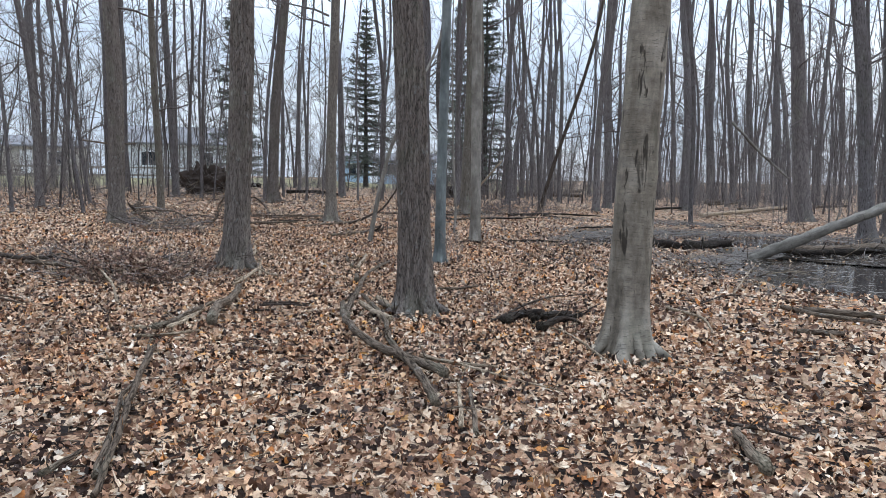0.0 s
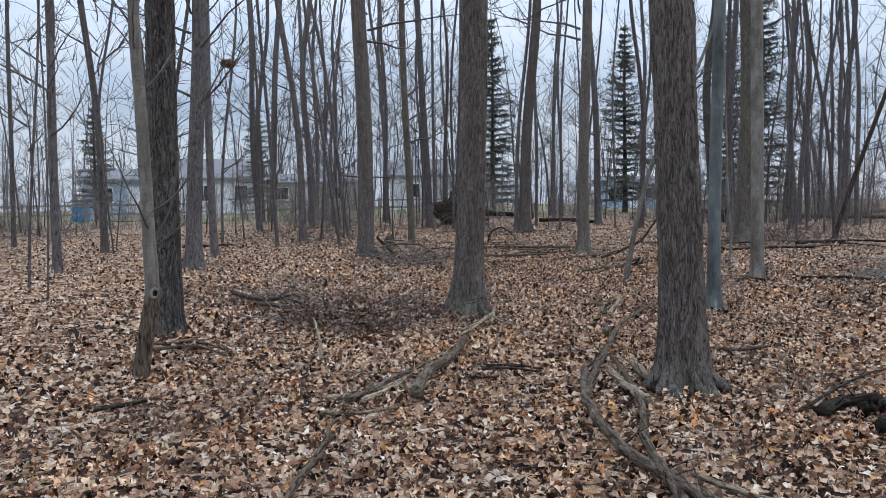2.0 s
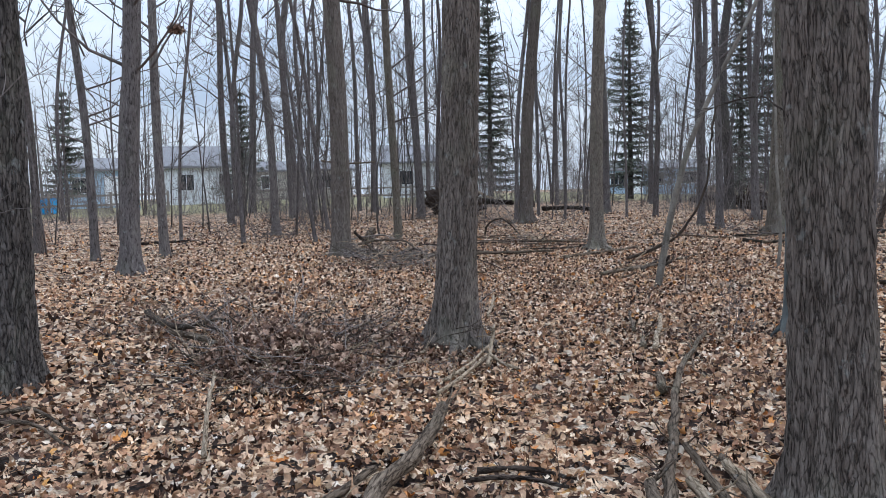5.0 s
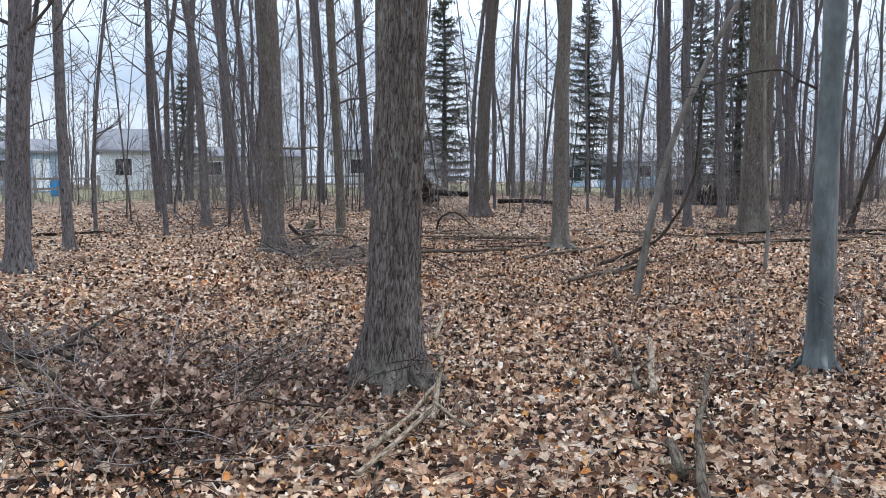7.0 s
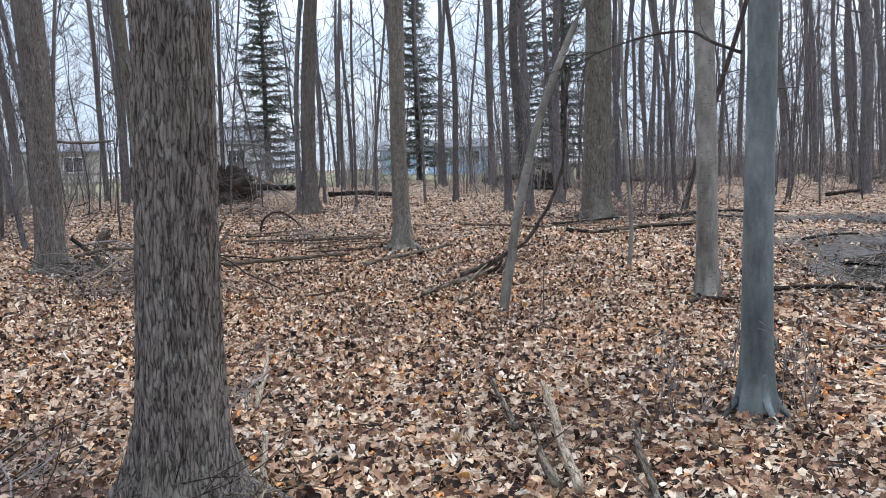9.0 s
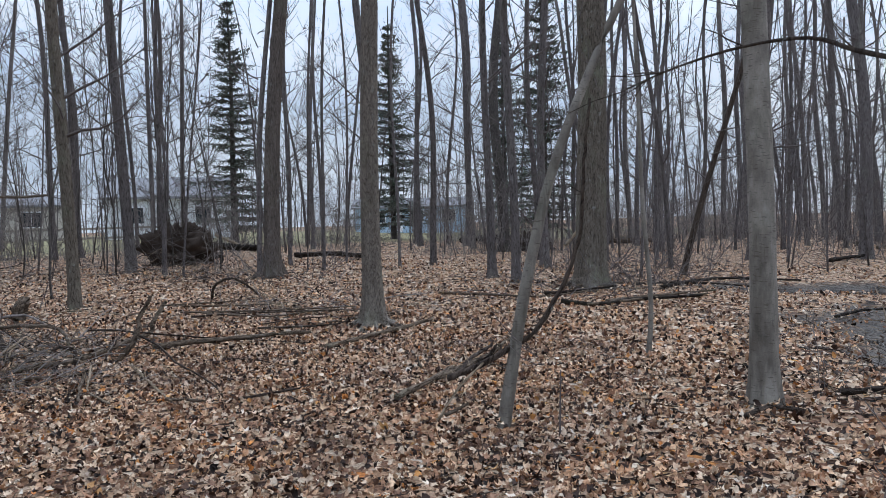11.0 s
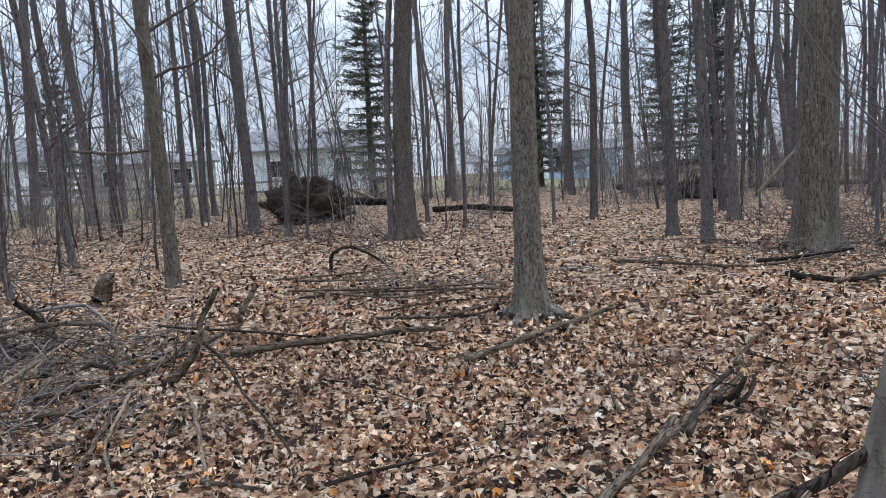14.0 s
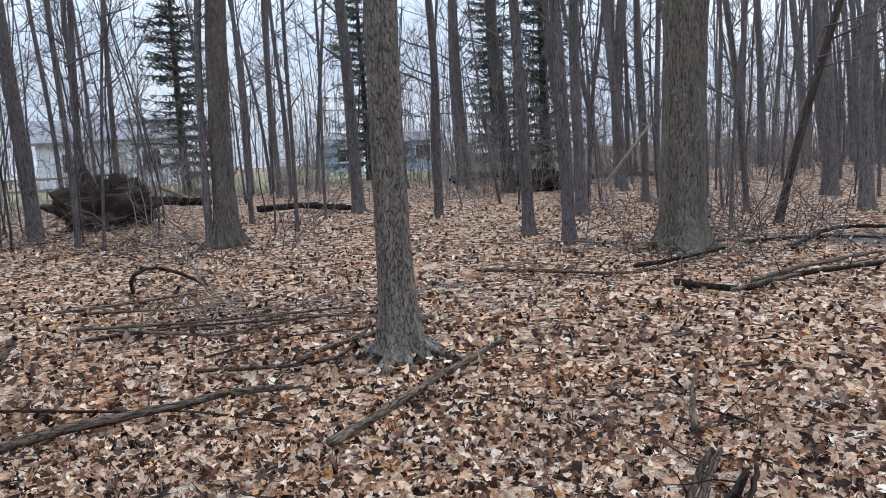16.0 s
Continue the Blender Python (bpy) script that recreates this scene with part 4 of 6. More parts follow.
fallen([(-0.30, 5.04, 0.06), (-0.08, 5.04, 0.06), (0.10, 4.93, 0.06)], 0.014, 0.007, M_VINE, "thin dark stick on the leaves")
fallen([(0.55, 17.91, 0.07), (1.48, 18.81, 0.07), (2.45, 19.60, 0.07)], 0.073, 0.058, M_ROT, "dark wet log lying in the pool")
fallen([(-0.95, 34.46, 0.08), (1.38, 39.00, 0.08), (3.91, 43.55, 0.08)], 0.087, 0.061, M_DEAD, "fallen trunk beyond the pool")
fallen([(-2.71, 41.00, 0.08), (-0.36, 51.11, 0.08)], 0.078, 0.055, M_DEAD, "fallen trunk beyond the pool")
fallen([(-13.72, 50.08, 0.15), (-13.88, 56.28, 0.15), (-12.83, 59.32, 0.15)], 0.164, 0.132, M_BARE, "pale fallen trunk far off")
fallen([(0.33, 9.54, 0.08), (0.78, 9.56, 0.08), (1.13, 9.52, 0.08)], 0.041, 0.029, M_DEAD, "fallen branch on wet leaves")
fallen([(-1.06, 8.91, 0.06), (-0.67, 8.46, 0.06), (-0.52, 7.70, 0.06)], 0.019, 0.010, M_BARE, "pale curved stick on the leaves")
fallen([(-1.21, 6.24, 0.05), (-1.78, 7.14, 0.05), (-2.16, 7.34, 0.05)], 0.011, 0.006, M_BARE, "thin stick leaning on roots")
fallen([(-5.04, 7.06, 0.06), (-4.86, 7.26, 0.06), (-4.60, 7.28, 0.06)], 0.018, 0.009, M_VINE, "short dark stick on the leaves")
fallen([(-6.26, 6.25, 0.05), (-6.51, 6.43, 0.20), (-7.13, 6.87, 0.27)], 0.017, 0.010, M_BARE, "pale forked stick propped on the brush heap")
fallen([(-8.33, 5.66, 0.06), (-8.17, 5.88, 0.06), (-8.03, 6.06, 0.06), (-7.36, 6.01, 0.06)], 0.020, 0.010, M_DEAD, "dead branch lying behind the thin tree")
fallen([(-3.44, 6.88, 0.07), (-3.73, 7.14, 0.07), (-4.14, 7.58, 0.07)], 0.034, 0.027, M_BARE, "yellowish barkless branch beside the roots")
fallen([(-3.63, 7.42, 0.08), (-3.85, 7.56, 0.09), (-4.15, 7.99, 0.08)], 0.024, 0.019, M_DEAD, "broken branch against the roots")
fallen([(-4.99, 6.94, 0.06), (-4.82, 7.12, 0.06), (-4.57, 7.17, 0.06)], 0.014, 0.009, M_VINE, "thin dark branch on dark leaves")
fallen([(-4.85, 6.59, 0.06), (-4.69, 6.78, 0.06)], 0.015, 0.009, M_VINE, "short dark branch on leaves")
fallen([(-6.37, 8.32, 0.06), (-6.55, 8.84, 0.06), (-6.93, 9.65, 0.06)], 0.018, 0.011, M_BARE, "pale stick by the maple")
fallen([(-6.42, 4.29, 0.06), (-6.38, 4.44, 0.06), (-6.30, 4.65, 0.06)], 0.021, 0.012, M_VINE, "dark branch fallen on the leaves")
fallen([(-13.31, 14.41, 0.07), (-14.38, 15.06, 0.22), (-14.58, 14.86, 0.47)], 0.046, 0.028, M_VINE, "broken dark branch propped against a trunk")
fallen([(-6.41, 8.90, 0.06), (-6.65, 9.26, 0.10), (-6.75, 9.42, 0.24)], 0.021, 0.015, M_BARE, "split pale stick propped upright")
fallen([(-6.18, 8.04, 0.06), (-6.26, 8.40, 0.09), (-6.34, 8.82, 0.17)], 0.015, 0.012, M_BARE, "pale stick of a little tripod of sticks")
fallen([(-6.25, 8.24, 0.06), (-6.29, 8.51, 0.09), (-6.32, 8.77, 0.16)], 0.012, 0.010, M_DEAD, "stick of a little tripod of sticks")
fallen([(-6.13, 8.92, 0.06), (-6.33, 8.98, 0.07), (-6.48, 9.01, 0.12)], 0.015, 0.012, M_BARE, "pale stick of a little tripod of sticks")
fallen([(-5.55, 10.10, 0.07), (-5.83, 10.73, 0.07), (-6.18, 11.53, 0.07)], 0.026, 0.020, M_BARE, "broken pale log piece among leaves")
fallen([(-5.66, 10.11, 0.07), (-5.88, 10.53, 0.07)], 0.026, 0.021, M_DEAD, "short rotten log piece in leaves")
fallen([(-4.90, 8.89, 0.07), (-5.10, 9.24, 0.07)], 0.033, 0.026, M_DEAD, "stub of rotten log in the leaves")
fallen([(-4.97, 9.55, 0.05), (-5.44, 10.53, 0.05), (-5.56, 10.60, 0.05)], 0.010, 0.005, M_DEAD, "thin grey stick on leaves")
fallen([(-20.12, 12.85, 0.04), (-20.18, 13.47, 0.04), (-19.77, 14.27, 0.04)], 0.035, 0.021, M_ROT, "dark branch fallen on the leaves")
fallen([(-6.11, 10.80, 0.06), (-6.32, 11.16, 0.06), (-6.56, 11.56, 0.06)], 0.020, 0.014, M_DEAD, "dark stick on the leaves")
fallen([(-7.71, 10.57, 0.06), (-8.04, 11.05, 0.06), (-8.54, 11.75, 0.06)], 0.018, 0.013, M_BARE, "flat strip of pale wood in the leaves")
fallen([(-6.99, 9.72, 0.06), (-7.32, 10.17, 0.06)], 0.018, 0.015, M_BARE, "split pale stick on the leaves")
fallen([(-8.36, 14.13, 0.08), (-8.36, 14.64, 0.08), (-8.44, 15.48, 0.08)], 0.027, 0.020, M_DEAD, "rotten crumbling branch on leaves")
fallen([(-8.31, 15.31, 0.05), (-8.37, 15.87, 0.10), (-8.29, 16.26, 0.16)], 0.024, 0.016, M_VINE, "crooked dark branch stub")
fallen([(-8.40, 15.01, 0.07), (-8.35, 15.59, 0.07), (-8.30, 16.23, 0.07), (-8.26, 16.37, 0.12)], 0.031, 0.015, M_DEAD, "rotten crumbling branch with root stubs")
fallen([(-8.40, 16.80, 0.06), (-8.45, 17.51, 0.06), (-8.43, 17.91, 0.07)], 0.021, 0.010, M_DEAD, "rotten stick in the leaves")
fallen([(-8.03, 21.03, 0.07), (-7.55, 21.97, 0.07), (-6.50, 23.21, 0.07)], 0.032, 0.016, M_DEAD, "fallen branch on the leaves")
fallen([(-9.15, 22.11, 0.07), (-8.74, 22.70, 0.07), (-8.32, 23.35, 0.07)], 0.024, 0.014, M_ROT, "dark fallen branch by the big maple")
fallen([(-8.07, 24.18, 0.04), (-7.02, 24.86, 0.04), (-5.79, 25.39, 0.04)], 0.028, 0.017, M_ROT, "long dark fallen branch")
fallen([(-10.67, 18.16, 0.06), (-10.36, 17.73, 0.06)], 0.021, 0.011, M_DEAD, "short forked stick on leaves")
fallen([(-14.18, 18.05, 0.07), (-13.02, 18.59, 0.07), (-11.77, 19.40, 0.07)], 0.016, 0.010, M_DEAD, "long straight fallen branch")
fallen([(-12.25, 17.58, 0.06), (-11.97, 18.23, 0.06), (-11.32, 18.68, 0.06)], 0.010, 0.006, M_VINE, "thin dark fallen branch")
fallen([(-14.95, 19.72, 0.04), (-14.38, 19.15, 0.37), (-13.74, 18.88, 0.52), (-14.21, 20.17, 0.07)], 0.025, 0.017, M_VINE, "arched dead vine stem")
fallen([(-23.75, 29.78, 0.32), (-21.43, 28.38, 0.37), (-20.12, 27.99, 0.32)], 0.110, 0.088, M_ROT, "dark fallen trunk off the ground")
fallen([(-22.82, 29.29, 0.72), (-22.35, 29.78, 0.42), (-21.44, 29.70, 0.12)], 0.053, 0.032, M_BARE, "pale broken branch propped up")
fallen([(-14.19, 43.53, 0.12), (-11.80, 43.94, 0.12), (-9.65, 44.47, 0.12)], 0.125, 0.100, M_DEAD, "long fallen trunk far off")
fallen([(-18.60, 40.97, 0.22), (-18.19, 43.20, 0.32), (-17.96, 46.41, 0.22)], 0.141, 0.113, M_ROT, "dark fallen trunk far off")
fallen([(-9.33, 21.98, 0.07), (-8.99, 22.36, 0.07), (-8.71, 22.80, 0.07)], 0.027, 0.019, M_ROT, "dark broken log near the big maple")
fallen([(-9.03, 23.16, 0.07), (-8.68, 23.89, 0.07), (-8.35, 24.26, 0.07)], 0.034, 0.024, M_DEAD, "fallen branch near the big maple")
fallen([(-8.36, 15.86, 0.05), (-8.13, 15.84, 0.05), (-7.89, 15.61, 0.05)], 0.010, 0.005, M_DEAD, "thin grey stick on leaves")
fallen([(-8.75, 15.43, 0.06), (-8.98, 15.84, 0.06)], 0.016, 0.008, M_DEAD, "dark stick in the leaves")
fallen([(-10.94, 15.21, 0.05), (-10.61, 15.29, 0.05), (-10.04, 15.13, 0.05)], 0.008, 0.004, M_VINE, "thin twig on the leaves")
fallen([(-8.38, 17.16, 0.05), (-8.13, 16.96, 0.05), (-8.08, 16.86, 0.05)], 0.009, 0.004, M_VINE, "thin twig on the leaves")
fallen([(-8.22, 20.54, 0.08), (-7.59, 21.48, 0.08), (-6.59, 22.37, 0.08)], 0.025, 0.017, M_DEAD, "fallen branch with dark bark")
fallen([(-8.31, 15.86, 0.07), (-8.21, 15.90, 0.10), (-8.15, 15.96, 0.22)], 0.026, 0.015, M_ROT, "rotten broken branch stub among leaves")
fallen([(-8.18, 15.87, 0.06), (-8.12, 15.97, 0.12), (-8.10, 16.01, 0.22)], 0.019, 0.011, M_VINE, "rotten broken branch stub among leaves")
fallen([(-7.68, 13.61, 0.38), (-7.48, 13.78, 0.46), (-7.31, 13.93, 0.57), (-7.16, 14.06, 0.68), (-7.04, 14.19, 0.90), (-6.94, 14.30, 1.15), (-6.86, 14.40, 1.51), (-6.84, 14.46, 2.06), (-6.81, 14.54, 2.46)], 0.024, 0.011, M_VINE, "dark crooked branch hung up in the leaning sapling")
fallen([(-7.69, 13.44, 0.12), (-7.58, 13.58, 0.32), (-7.45, 13.74, 0.48)], 0.012, 0.008, M_BARE, "pale forked branch below the leaning sapling")
fallen([(-7.66, 13.51, 0.14), (-7.53, 13.64, 0.20)], 0.014, 0.010, M_DEAD, "broken branch end in the leaves")
fallen([(-0.31, 17.01, -0.02), (0.89, 16.96, 0.57), (2.09, 16.91, 1.17)], 0.117, 0.094, M_PALE, "pale smooth trunk fallen slantwise above the pool")
fallen([(-1.07, 25.88, 3.19), (-0.21, 26.23, 2.25), (0.65, 26.58, 1.43)], 0.045, 0.032, M_PALE, "thin broken pale stem hung between trees")
fallen([(-10.91, 29.63, 0.54), (-10.38, 29.98, 1.22), (-9.96, 30.27, 1.83)], 0.043, 0.030, M_BARE, "slanting broken stem between trees")
fallen([(-20.85, 19.28, 1.97), (-19.72, 19.44, 1.91), (-18.75, 19.49, 1.94)], 0.031, 0.022, M_DEAD, "dead stem hung level between trees")
fallen([(-11.93, 14.6, 0.05), (-11.87, 14.65, 0.12), (-11.8, 14.71, 0.24), (-11.78, 14.79, 0.37), (-11.82, 14.85, 0.48), (-11.78, 14.89, 0.61), (-11.71, 14.94, 0.74)], 0.032, 0.020, M_DEAD, "dark crooked branch standing up from the heap")
fallen([(-12.72, 14.0, 0.05), (-12.44, 14.42, 0.07), (-12.52, 14.93, 0.08), (-12.8, 15.55, 0.08), (-12.95, 16.14, 0.1), (-12.93, 16.17, 0.22), (-12.95, 16.29, 0.31), (-12.94, 16.43, 0.46)], 0.031, 0.027, M_DEAD, "long heavy fallen branch with an upturned broken end")
fallen([(-13.4, 15.58, 0.22), (-12.84, 15.46, 0.25), (-12.58, 15.96, 0.12), (-12.02, 16.28, 0.07), (-11.51, 16.48, 0.05), (-10.65, 16.39, 0.05)], 0.014, 0.006, M_VINE, "long thin bent branch lying over the heap")
fallen([(-12.16, 15.39, 0.08), (-11.97, 15.94, 0.08), (-11.72, 16.33, 0.08), (-11.45, 16.74, 0.08), (-11.01, 16.95, 0.08)], 0.036, 0.022, M_DEAD, "long heavy fallen branch with dark bark")
fallen([(-12.06, 14.98, 0.3), (-11.48, 14.77, 0.22), (-11.05, 14.54, 0.15), (-10.49, 14.25, 0.1), (-10.15, 14.06, 0.06), (-9.89, 13.84, 0.04)], 0.013, 0.006, M_VINE, "long drooping dark branch")
fallen([(-13.95, 14.39, 0.3), (-13.87, 14.7, 0.35), (-13.49, 14.9, 0.38), (-13.13, 14.92, 0.34), (-12.72, 14.7, 0.25), (-12.71, 14.66, 0.12)], 0.024, 0.018, M_DEAD, "pale arched branch of the heap")
fallen([(-14.63, 14.73, 0.32), (-14.51, 15.11, 0.38), (-14.15, 15.31, 0.4), (-13.62, 15.2, 0.3)], 0.020, 0.014, M_BRUSH, "grey arched branch of the heap")
fallen([(-13.12, 13.96, 0.1), (-13.21, 14.33, 0.2), (-13.46, 14.82, 0.3)], 0.014, 0.010, M_BARE, "pale straight stick across the heap")
fallen([(-11.67, 14.57, 0.06), (-11.22, 14.27, 0.05), (-10.53, 13.78, 0.05), (-10.16, 13.52, 0.05)], 0.016, 0.011, M_BARE, "pale barkless stick on the leaves")
fallen([(-11.88, 14.25, 0.1), (-11.52, 13.89, 0.08), (-11.25, 13.64, 0.05), (-10.61, 13.28, 0.05)], 0.014, 0.009, M_BARE, "pale forked stick of the heap")
fallen([(-11.69, 13.99, 0.08), (-11.39, 13.67, 0.06), (-10.97, 13.28, 0.05)], 0.020, 0.013, M_DEAD, "dark branch of the heap")
fallen([(-12.34, 13.65, 0.05), (-11.97, 13.91, 0.06), (-11.84, 14.07, 0.06), (-11.84, 14.26, 0.1)], 0.017, 0.011, M_DEAD, "grey branch of the heap")
fallen([(-10.25, 13.54, 0.05), (-10.05, 13.6, 0.05), (-9.91, 13.64, 0.05)], 0.015, 0.009, M_DEAD, "short brown stick on the leaves")
fallen([(-9.71, 13.75, 0.05), (-9.6, 14.03, 0.05), (-9.45, 14.32, 0.05), (-9.42, 14.51, 0.05)], 0.013, 0.007, M_VINE, "thin dark stick on the leaves")
fallen([(-16.14, 16.69, 0.06), (-16.1, 16.74, 0.2), (-16.06, 16.78, 0.36)], 0.110, 0.085, M_DEAD, "broken grey stump standing in the litter")
fallen([(-12.12, 14.26, 0.1), (-12.13, 14.27, 0.23), (-12.24, 14.2, 0.27), (-12.31, 14.15, 0.24)], 0.022, 0.012, M_VINE, "dark hooked branch of the heap")
fallen([(-13.42, 14.12, 0.16), (-13.6, 14.44, 0.22), (-14.21, 15.03, 0.45), (-14.78, 15.39, 0.5)], 0.012, 0.006, M_VINE, "thin dark branch rising from the heap")
fallen([(-11.4, 17.63, 0.05), (-11.31, 18.16, 0.05), (-11.09, 18.66, 0.06), (-10.84, 19.15, 0.05)], 0.024, 0.014, M_DEAD, "straight fallen branch among the leaves")
fallen([(-14.65, 18.63, 0.05), (-13.76, 19.01, 0.06), (-13.06, 19.61, 0.06)], 0.018, 0.008, M_DEAD, "long straight fallen branch")
fallen([(-13.74, 17.8, 0.05), (-13.22, 18.36, 0.06), (-12.23, 18.78, 0.08), (-11.63, 19.25, 0.05)], 0.016, 0.008, M_VINE, "long dark fallen branch")
fallen([(-10.29, 16.14, 0.06), (-10.19, 16.76, 0.07), (-10.1, 17.62, 0.07), (-9.92, 18.32, 0.1)], 0.030, 0.022, M_DEAD, "straight fallen branch with grey bark beside the roots")
fallen([(-14.96, 18.56, 0.06), (-14.31, 19.42, 0.06), (-14.01, 20.01, 0.05)], 0.015, 0.008, M_DEAD, "long fallen stick on the leaves")
fallen([(-13.83, 18.17, 0.06), (-12.62, 18.28, 0.06), (-12.07, 18.88, 0.08), (-11.52, 19.04, 0.06)], 0.015, 0.011, M_DEAD, "long fallen branch reaching the roots")
fallen([(-11.2, 21.49, 0.06), (-10.17, 21.51, 0.06), (-9.31, 21.58, 0.06), (-8.66, 22.49, 0.08)], 0.026, 0.014, M_DEAD, "long fallen branch near the big maple")
fallen([(-7.96, 5.51, 0.06), (-7.9, 5.72, 0.07), (-7.72, 5.91, 0.07), (-7.14, 5.91, 0.04)], 0.020, 0.010, M_DEAD, "dead branch lying behind the thin tree")
fallen([(-4.07, 7.85, 0.1), (-3.85, 7.65, 0.08), (-3.65, 7.48, 0.05)], 0.030, 0.022, M_BARE, "pale broken branch leaning on the roots")
fallen([(-3.82, 8.99, 0.06), (-3.6, 9.07, 0.06), (-3.42, 9.35, 0.06)], 0.020, 0.012, M_DEAD, "fallen stick behind the maple")
fallen([(-10.79, 8.31, 0.1), (-9.62, 7.95, 0.14), (-9.32, 8.1, 0.18), (-10.18, 8.81, 0.14), (-11.04, 9.67, 0.1)], 0.036, 0.012, M_VINE, "crooked dead branch lying over the brush")
fallen([(-9.6, 7.92, 0.1), (-8.96, 7.89, 0.12), (-8.6, 7.87, 0.1), (-8.34, 7.87, 0.06)], 0.032, 0.022, M_DEAD, "thick dead branch over the brush")
fallen([(-9.32, 8.1, 0.18), (-9.32, 8.27, 0.2), (-9.37, 8.45, 0.15)], 0.016, 0.008, M_VINE, "dark side branch over the brush")
fallen([(-9.25, 8.07, 0.18), (-8.5, 8.09, 0.12), (-8.22, 8.17, 0.08)], 0.016, 0.007, M_VINE, "thin dark branch over the brush")
fallen([(-4.54, 4.91, 0.07), (-3.88, 4.02, 0.07), (-3.31, 3.31, 0.07), (-2.83, 2.71, 0.07)], 0.022, 0.016, M_DEAD, "long straight dead branch on the leaves")
fallen([(-5.02, 5.22, 0.06), (-4.76, 5.34, 0.07), (-4.69, 5.62, 0.06)], 0.016, 0.012, M_BARE, "pale stick on the leaves")
fallen([(-2.23, 16.55, 0.08), (-1.53, 16.17, 0.1), (-0.75, 18.15, 0.1)], 0.090, 0.075, M_ROT, "dark wet log at the edge of the pool")
fallen([(-13.41, 48.99, 0.12), (-12.78, 52.55, 0.14), (-12.69, 58.93, 0.25)], 0.150, 0.130, M_BARE, "pale fallen trunk far off")
fallen([(-2.03, 28.24, 0.1), (-0.44, 32.49, 0.12), (0.97, 38.3, 0.12)], 0.075, 0.060, M_BARE, "pale log lying beyond the pool")
fallen([(-2.34, 38.2, 0.1), (-1.33, 41.72, 0.09), (-0.24, 48.53, 0.1)], 0.060, 0.050, M_DEAD, "grey log lying beyond the pool")
fallen([(-0.06, 17.95, 0.1), (1.06, 18.52, 0.12), (2.46, 20.11, 0.12)], 0.085, 0.075, M_DEAD, "mossy log lying in the pool")
fallen([(2.05, 42.14, 0.1), (4.99, 55.13, 0.12)], 0.060, 0.050, M_BARE, "pale log lying beyond the pool")
fallen([(0.12, 9.75, 0.06), (0.48, 9.39, 0.07), (1.06, 9.24, 0.06)], 0.030, 0.022, M_DEAD, "fallen branch on wet leaves")
fallen([(0.19, 8.26, 0.05), (0.41, 8.26, 0.06), (0.62, 8.39, 0.05)], 0.030, 0.024, M_DEAD, "rotten branch on wet leaves")
fallen([(-0.42, 10.43, 0.05), (-0.32, 12.01, 0.11), (-0.18, 13.87, 0.22)], 0.014, 0.008, M_BARE, "pale stick propped up by the pool")
fallen([(-4.18, 31.6, 0.08), (-3.18, 33.55, 0.1)], 0.050, 0.040, M_ROT, "dark log beyond the pool")
fallen([(-7.5, 23.57, 0.06), (-6.65, 26.0, 0.08), (-5.04, 25.84, 0.12)], 0.035, 0.020, M_ROT, "long dark branch on the wet leaves")
fallen([(-0.75, 9.49, 0.05), (-0.47, 10.23, 0.06), (-0.11, 10.3, 0.05)], 0.012, 0.007, M_VINE, "thin dark stick on the leaves")
fallen([(-8.8, 20.98, 0.06), (-8.09, 20.74, 0.06), (-7.72, 21.38, 0.08), (-6.66, 22.29, 0.06)], 0.035, 0.021, M_ROT, "dark wet log beside the big maple")
fallen([(-5.71, 14.55, 0.05), (-5.56, 14.85, 0.06), (-5.3, 14.89, 0.05)], 0.022, 0.014, M_VINE, "dark stick behind the beech")
fallen([(-5.03, 15.68, 0.05), (-4.54, 15.85, 0.06), (-3.97, 15.77, 0.05)], 0.028, 0.018, M_ROT, "dark wet branch beside the pool")
fallen([(-4.73, 20.68, 0.09), (-4.3, 21.65, 0.04), (-3.87, 21.67, 0.18)], 0.026, 0.014, M_ROT, "dark branch at the pool edge")
fallen([(-12.07, 17.23, 0.06), (-11.1, 17.57, 0.08), (-11.29, 18.67, 0.06)], 0.016, 0.010, M_VINE, "dark fallen branch among the sticks")
fallen([(-18.98, 28.27, 0.12), (-18.0, 28.81, 0.12), (-16.59, 28.57, 0.1)], 0.080, 0.060, M_ROT, "dark fallen trunk far off")


